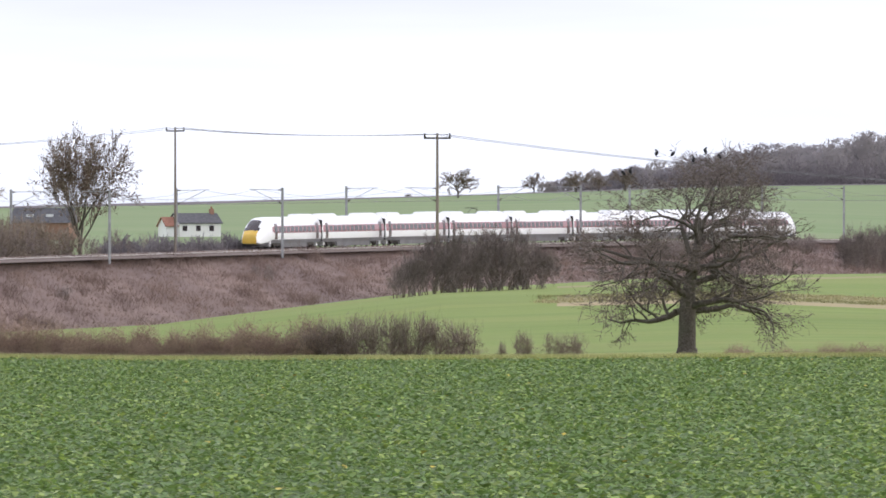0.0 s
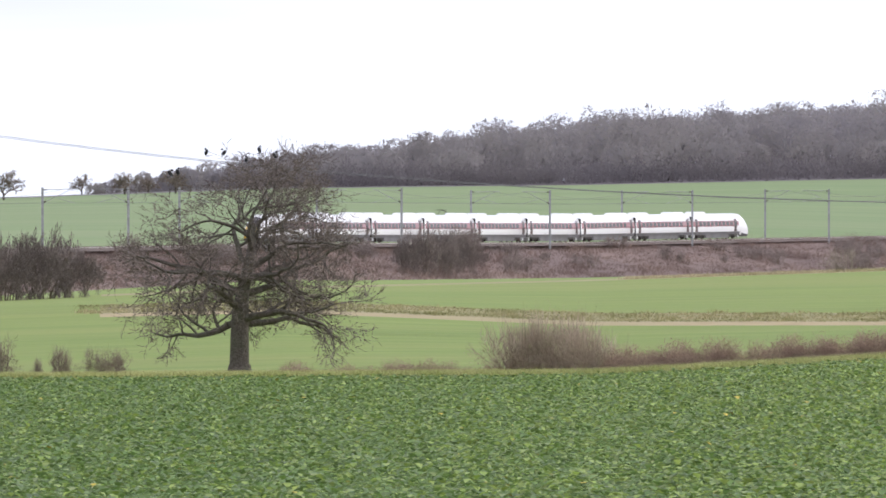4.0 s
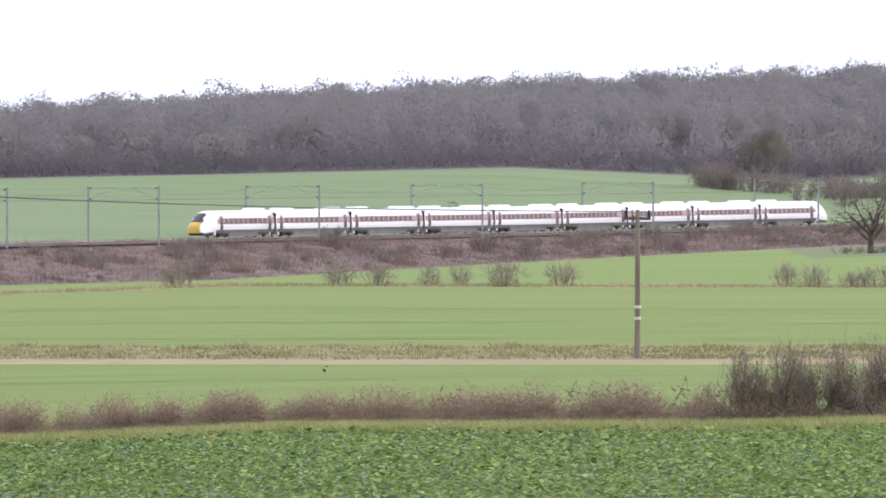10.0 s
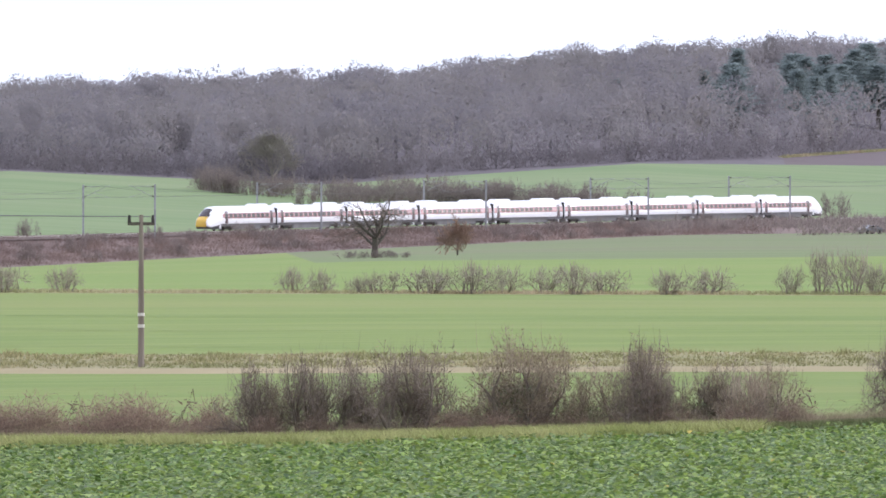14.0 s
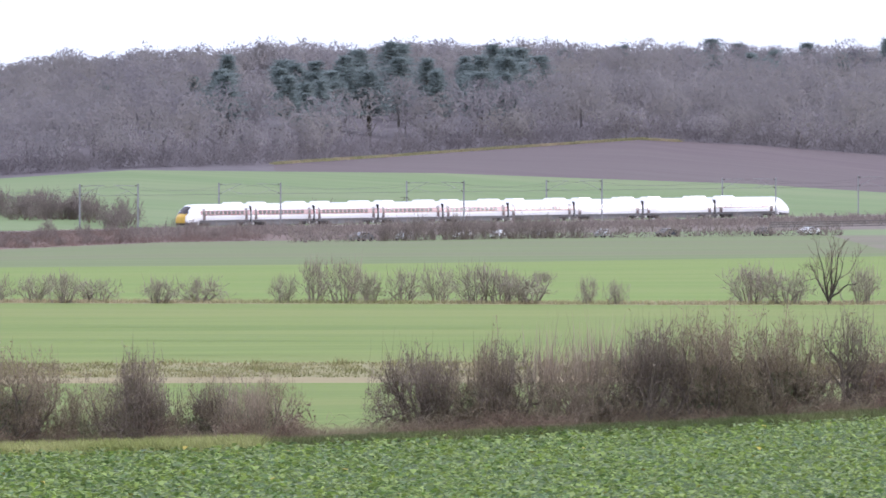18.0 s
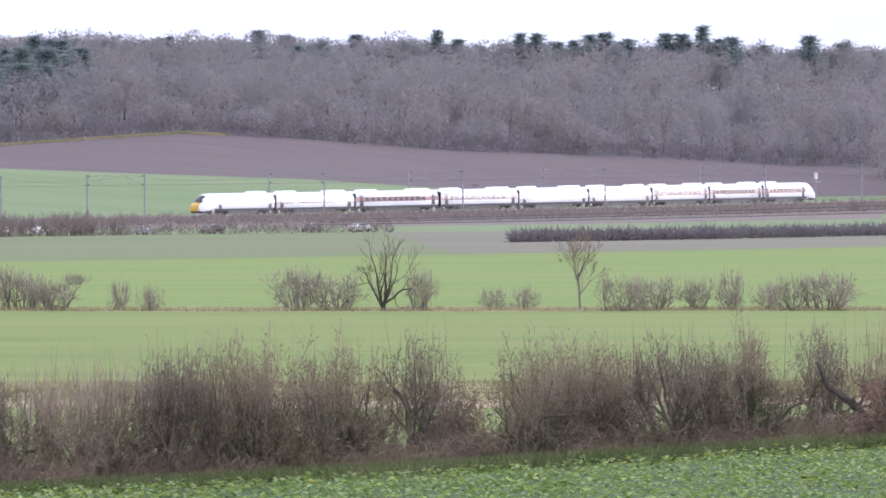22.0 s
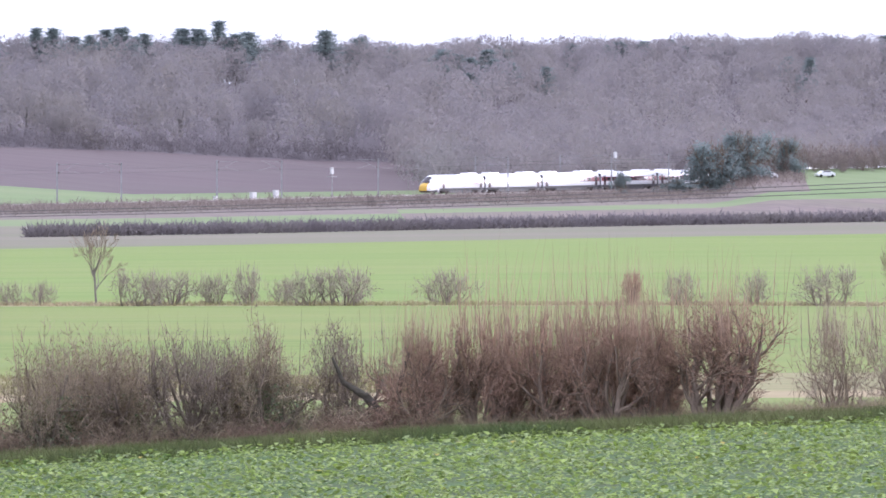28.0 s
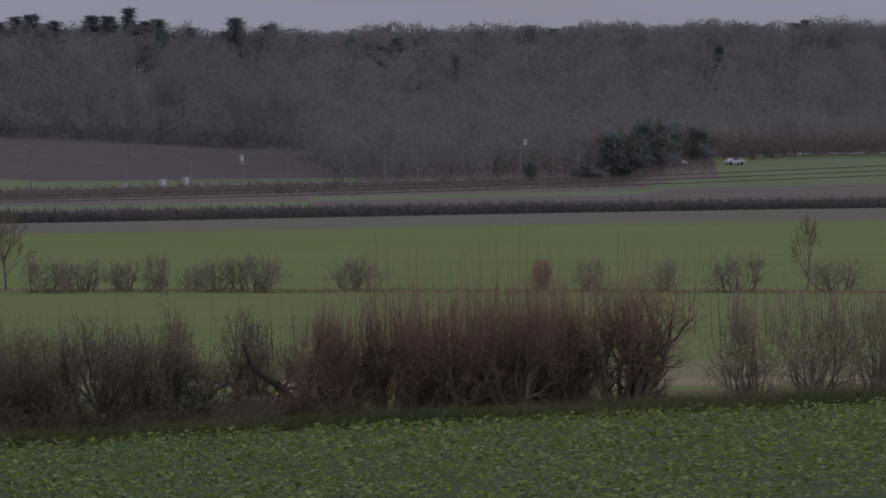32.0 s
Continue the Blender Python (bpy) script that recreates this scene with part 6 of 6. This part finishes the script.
def signal(b, high, label):
    p = spot(b, float(rail_d(b)) + 9)
    ob = thing("railway_signal", pose(p.x, p.y, p.z, 0, 0, 40), label, "signal", "railway signals")
    mesh_part("signal_post", *tubes([(0, 0, -0.3, 0, 0, high, 0.11, 0.09)], 8), M_STEEL, ob, "grey post")
    part("signal_head", box(-0.5, 0.4, -0.2, 0.2, high - 1.4, high - 0.1, 0.05), M_GREY, ob, "pale signal back plate")
    part("platform", box(-1.0, 0.9, -0.5, 0.5, high - 2.0, high - 1.85), M_STEEL, ob, "steel access platform")


signal(14.34, 6.8, "trackside signal with a pale back plate")
signal(15.71, 9.0, "tall trackside signal by the trees")


for b, label in ((16.42, "white car on the lane by the railway"), (16.7, "white car half hidden by the lane's hedge")):
    car(b, float(rail_d(b)) - 42, M_CARS[0], label, 10)


# ---- hedges seen from afar, in one stuff each ----
def far_hedge(name, b0, b1, dist, wide, high, count, material, label, seed, sliver=0.2, lumps=1.0):
    rng = np.random.default_rng(seed)
    b = rng.uniform(b0, b1, count)
    d = dist(b) + rng.normal(size=count) * wide
    p = spots(b, d)
    grow = high * (0.5 + 0.5 * rng.random(count)) * (0.8 + 0.35 * lumps * np.sin(b * 23) * np.sin(b * 57) + 0.1 * np.sin(b * 131))
    s = p + np.stack([rng.normal(size=count) * 0.3, rng.normal(size=count) * 0.3, grow * rng.random(count) ** 0.8 - 0.1], 1)
    q = s + rng.normal(size=(count, 3)) * 0.42 + [0, 0, 0.45]
    tagged(new(name, mesh_of(name, *slivers(s, q, sliver * (0.6 + 0.8 * rng.random(count)), rng), material)), label, "hedge", kind="stuff")


far_hedge("field_hedge", 12.6, 20.5, lambda b: foot_d(b) - 300, 1.5, 2.2, 52000, M_THICKET, "long clipped dark hedge across the fields", 61, lumps=0.2)
far_hedge("car_park_hedge", 9.6, 12.25, lambda b: rail_d(b) - 154, 1.5, 2.6, 5200, M_THICKTWIG, "thin bare hedge before parked cars", 62, 0.16)
far_hedge("line_side_hedge", 8.9, 16.6, lambda b: rail_d(b) - 40, 16.0, 1.5, 55000, M_THICKTWIG, "low brown scrub along the railway", 63, 0.13)
far_hedge("wood_edge_hedge", 1.2, 7.8, lambda b: edge_d(b) - 2, 4.0, 5.6, 50000, M_THICKET, "bushy dark edge of the wood", 64, 0.15)
far_hedge("wood_edge_thicket", 7.4, 15.2, lambda b: edge_d(b) + 5, 3.0, 6.2, 55000, M_THICKET, "dark undergrowth along the edge of the wood", 66, 0.15)
far_hedge("cutting_hedge", 16.36, 18.6, lambda b: rail_d(b) - 10, 1.2, 7.0, 26000, M_THICKTWIG, "tall brown hedge along the top of the railway cutting", 67, 0.15, 0.15)
far_hedge("inner_thicket", 1.3, 6.0, lambda b: edge_d(b) + 45, 14.0, 6.5, 26000, M_THICKET, "dark undergrowth inside the wood", 68, 0.2, 0.2)
far_hedge("house_hedge", -1.8, -0.7, lambda b: rail_d(b) + 15, 1.0, 2.6, 9000, M_THICKET, "dark hedge before the cottage", 65)


# ---- scrub on the embankment, rough grass and the crop ----
def tufts(name, b, d, blades, high, spread, width, material, label, category, seed):
    rng = np.random.default_rng(seed)
    p = np.repeat(spots(b, d), blades, axis=0)
    n = len(p)
    h = np.repeat(np.broadcast_to(high, b.shape), blades) * (0.5 + 0.7 * rng.random(n))
    p = p + np.stack([rng.normal(size=n) * spread, rng.normal(size=n) * spread, np.full(n, -0.02)], 1)
    q = p + np.stack([rng.normal(size=n) * h * 0.5, rng.normal(size=n) * h * 0.5, h], 1)
    tagged(new(name, mesh_of(name, *slivers(p, q, width * (0.6 + 0.8 * rng.random(n)), rng), material)), label, category, kind="stuff")


grng = np.random.default_rng(9)
b = grng.uniform(-3.2, 9.5, 15000)
d = foot_d(b) + (rail_d(b) - 9 - foot_d(b)) * grng.random(15000)
lump = np.array([noise.noise(Vector((x * 5.5, y * 0.11, 3.0))) + 0.6 * noise.noise(Vector((x * 14, y * 0.28, 9.0))) for x, y in zip(b, d)])
tufts("embankment_scrub", b, d, 14, 0.35 + 2.0 * np.clip(lump, 0, 1), 0.75, 0.055, M_SCRUB, "brown brambles and dead grass on the embankment", "scrub", 91)
b = grng.uniform(-3.2, 9.6, 9000)
tufts("bank_top_scrub", b, rail_d(b) - 4.9 - 2.4 * grng.random(9000), 9, 0.6, 0.5, 0.06, M_SCRUB, "brown scrub along the top of the embankment", "scrub", 90)
b = grng.uniform(-3.2, 13.2, 12000)
d = crop_d(b) + 1 + 11 * grng.random(12000)
tufts("bank_grass", b, d, 9, np.where(d - crop_d(b) < 3.5, 0.35, 0.7), 0.25, 0.035, M_GRASS, "dry pale grass on the hedge bank", "grass", 92)
b = grng.uniform(-3.2, 7.6, 19000)
d = crop_d(b) - 4.0 + 5.5 * grng.random(19000)
tufts("verge_grass", b, d, 8, 0.52, 0.2, 0.05, M_GREENGRASS, "yellow-green grass along the crop's edge", "grass", 93)
b = grng.uniform(7.4, 13.2, 12000)
d = crop_d(b) - 2.5 + 7.5 * grng.random(12000)
tufts("hedge_bank_grass", b, d, 8, 0.4, 0.22, 0.04, M_BANKGRASS, "olive and brown grass at the hedge's foot", "grass", 97)
b = np.where(grng.random(16000) < 0.35, grng.uniform(-3, -0.9, 16000), grng.uniform(3.1, 13.2, 16000))
d = crop_d(b) + 1.8 + 5 * grng.random(16000)
b2 = grng.uniform(8.1, 10.7, 4200)
tufts("tall_dead_stems", b2, crop_d(b2) + 3.5 + 3 * grng.random(4200), 8, 1.0, 0.3, 0.022, M_DEADSTEM, "tall pale dead stems standing in the hedge", "undergrowth", 98)
tufts("hedge_bottom", b, d, 10, np.where(b > 8, 0.6, 0.7), 0.3, 0.024, M_DEADSTEM, "brown dead stems and brambles at the hedge's foot", "undergrowth", 96)
b = grng.uniform(0.5, 12, 9000)
d = strip_d(b) - 9 + 25 * grng.random(9000)
lump = np.array([noise.noise(Vector((x * 9, y * 0.12, 5.0))) for x, y in zip(b, d)])
tufts("strip_grass", b, d, 6, 0.14 + 0.4 * np.clip(lump, 0, 1), 0.3, 0.07, M_TUSSOCK, "rough tussocky grass along the field strip", "grass", 94)
b = grng.uniform(9.7, 11.7, 2500)
tufts("field_edge_grass", b, edge_d(b) - 3 + 2 * grng.random(2500), 6, 0.6, 0.4, 0.12, M_GRASS, "pale grass along the top of the ploughed field", "grass", 99)
b = grng.uniform(3.2, 16, 6000)
d = bush_d(b) - 3 + 7 * grng.random(6000)
tufts("boundary_grass", b, d, 5, 0.3, 0.3, 0.07, M_GRASS, "pale rough grass along the boundary", "grass", 95)


def arching_canes():
    """Long pale dead canes and grass stalks that arch out of the hedge's foot."""
    rng = np.random.default_rng(71)
    n = 1500
    b = np.concatenate([rng.uniform(8.1, 10.75, 1000), rng.uniform(5.9, 8.1, 250), rng.uniform(3.1, 5.9, 250)])
    p = spots(b, crop_d(b) + rng.uniform(1.6, 3.6, n)) + np.stack([0 * b, 0 * b, rng.uniform(0.0, 0.5, n)], 1)
    a = np.where(rng.random(n) < 0.5, 0.0, math.pi) + rng.normal(size=n) * 0.6
    out = np.stack([np.cos(a), np.sin(a), 0 * a], 1) * rng.uniform(0.5, 1.3, n)[:, None]
    rise = rng.uniform(0.35, 1.0, n)
    rows = []
    for j in range(6):
        u0, u1 = j / 6, (j + 1.25) / 6
        ends = [p + out * u + np.stack([0 * a, 0 * a, rise * (2.4 * u - 2.0 * u * u)], 1) for u in (u0, u1)]
        rows.append(slivers(ends[0], ends[1], np.full(n, 0.022), rng)[0])
    verts = np.concatenate(rows)
    tagged(new("arching_canes", mesh_of("arching_canes", verts, np.arange(len(verts)).reshape(-1, 3), M_DEADSTEM)), "long pale dead canes arching from the hedge's foot", "undergrowth", kind="stuff")


arching_canes()


def tramlines():
    bs = np.arange(-2.8, 19, 0.25)
    for name, dist, b0, b1 in (("a", lambda b: strip_d(b) - 60, 1.0, 9), ("b", lambda b: strip_d(b) + 34, 1.0, 13), ("c", lambda b: strip_d(b) + 80, 1.0, 14), ("d", lambda b: strip_d(b) + 128, 2.0, 15),
                               ("e", lambda b: hill_d(b) - 70 - 8 * b, 2, 13), ("f", lambda b: hill_d(b) - 150 - 4 * b, 1, 12), ("g", lambda b: bush_d(b) + 190, 6, 15)):
        for off in (0.0, 1.9):
            b = bs[(bs >= b0) & (bs <= b1)]
            lo, hi = spots(b, dist(b) + off) + [0, 0, 0.02], spots(b, dist(b) + off + 0.35) + [0, 0, 0.02]
            n = len(b)
            faces = np.stack([np.arange(n - 1), np.arange(1, n), n + np.arange(1, n), n + np.arange(n - 1)], 1)
            tagged(new("tramline", mesh_of("tramline", np.concatenate([lo, hi]), faces, M_TRAM)), "dark wheel track through the young wheat", "wheel track", kind="structure")


tramlines()


def perched_bird(p, turn, size=1.0, label="black crow perched on a bare oak twig"):
    ob = thing("crow", pose(p[0], p[1], p[2], 0, 0, turn), label, "bird", "crows")
    bm = bmesh.new()
    bmesh.ops.create_icosphere(bm, subdivisions=2, radius=0.11 * size, matrix=Matrix.Translation((0, 0, 0.14)) @ Matrix.Rotation(0.9, 4, "Y") @ Matrix.Diagonal((1.9, 1, 1, 1)))
    part("body", bm, M_CROW, ob, smooth=True)
    bm = bmesh.new()
    bmesh.ops.create_icosphere(bm, subdivisions=2, radius=0.065 * size, matrix=Matrix.Translation((0.10, 0, 0.34)))
    part("head", bm, M_CROW, ob, smooth=True)
    bm = bmesh.new()
    bmesh.ops.create_cone(bm, cap_ends=True, segments=6, radius1=0.025, radius2=0.004, depth=0.09, matrix=Matrix.Translation((0.18, 0, 0.34)) @ Matrix.Rotation(math.pi / 2, 4, "Y"))
    part("beak", bm, M_CROW, ob)
    part("tail", box(-0.22, -0.04, -0.045, 0.045, -0.10, -0.05, 0.01), M_CROW, ob)


OAK_AT = pose(*spot(1.285, 684), 0, 0, 20)
perches = [OAK_AT @ q for q in OAK_TIPS]
high = OAK_AT.translation
for k, (x, z) in enumerate(((-4.1, 11.6), (-3.3, 12.4), (-2.6, 12.6), (-1.1, 12.9), (0.4, 12.6), (0.9, 13.1), (1.9, 12.7))):
    q = min(perches, key=lambda v: (v.x - high.x - x) ** 2 + (v.z - high.z - z) ** 2)
    perched_bird((q.x, q.y, q.z - 0.02), 60 * k)
p = spot(4.76, 775)
perched_bird((p.x, p.y, p.z - 0.02), 20, 0.55, "black crow standing in the young wheat")


def build_crop():
    rng = np.random.default_rng(11)
    # the part of the field that lies open to view, near limit by bearing
    b = rng.uniform(-2.9, 13.2, 200000)
    lo = np.interp(b, [-2.6, 3.5, 4.4, 5.4, 6.2, 7.5, 9, 10, 13], [228, 228, 320, 440, 475, 490, 505, 520, 535])
    d = np.sqrt(rng.uniform(228 ** 2, 690 ** 2, 200000))
    keep = (d > lo) & (d < crop_d(b) - 0.5)
    b, d = b[keep], d[keep]
    p = spots(b, d)
    per = 5
    n = len(p) * per
    i = np.repeat(np.arange(len(p)), per)
    size = ((0.75 + 0.5 * rng.random(len(p))) * np.interp(b, [7, 10], [1, 0.78]))[i]
    a = rng.random(n) * 2 * math.pi
    rise = rng.uniform(0.05, 0.95, n)
    length = size * rng.uniform(0.11, 0.22, n)
    way = np.stack([np.cos(a) * np.cos(rise), np.sin(a) * np.cos(rise), np.sin(rise)], 1)
    flat = np.stack([-np.sin(a), np.cos(a), 0 * a], 1)
    base = p[i] + np.stack([rng.normal(size=n) * 0.15, rng.normal(size=n) * 0.15, rng.random(n) * 0.22 * size], 1)
    mid = base + way * length[:, None] * 0.6
    tip = base + way * length[:, None] + np.stack([np.cos(a), np.sin(a), -0.6 + 0 * a], 1) * (length * 0.35)[:, None]
    w = (length * rng.uniform(0.36, 0.55, n))[:, None]
    verts = np.stack([base, mid + flat * w, tip, mid - flat * w], 1)
    dry = rng.random(n) < 0.003
    young = rng.random(n) < np.interp(b[i], [1, 5, 8, 11], [0.25, 0.55, 0.65, 0.95])
    for name, pick, m, label in (("crop_plants", ~dry & ~young, M_LEAF, "leafy green oilseed crop covering the field"), ("young_crop_plants", young & ~dry, M_LEAF_YOUNG, "bright yellow-green young crop leaves"), ("yellowed_leaves", dry, M_LEAF_DRY, "scattered yellowed leaves among the crop")):
        v = verts[pick].reshape(-1, 3)
        tagged(new(name, mesh_of(name, v, np.arange(len(v)).reshape(-1, 4), m)), label, "crop", kind="stuff")


build_crop()


# ---- what moves ----
def motions():
    for i, car in enumerate(COACHES):
        walk(car, [(t, coach_pose(i, t)) for t in range(33)])


motions()
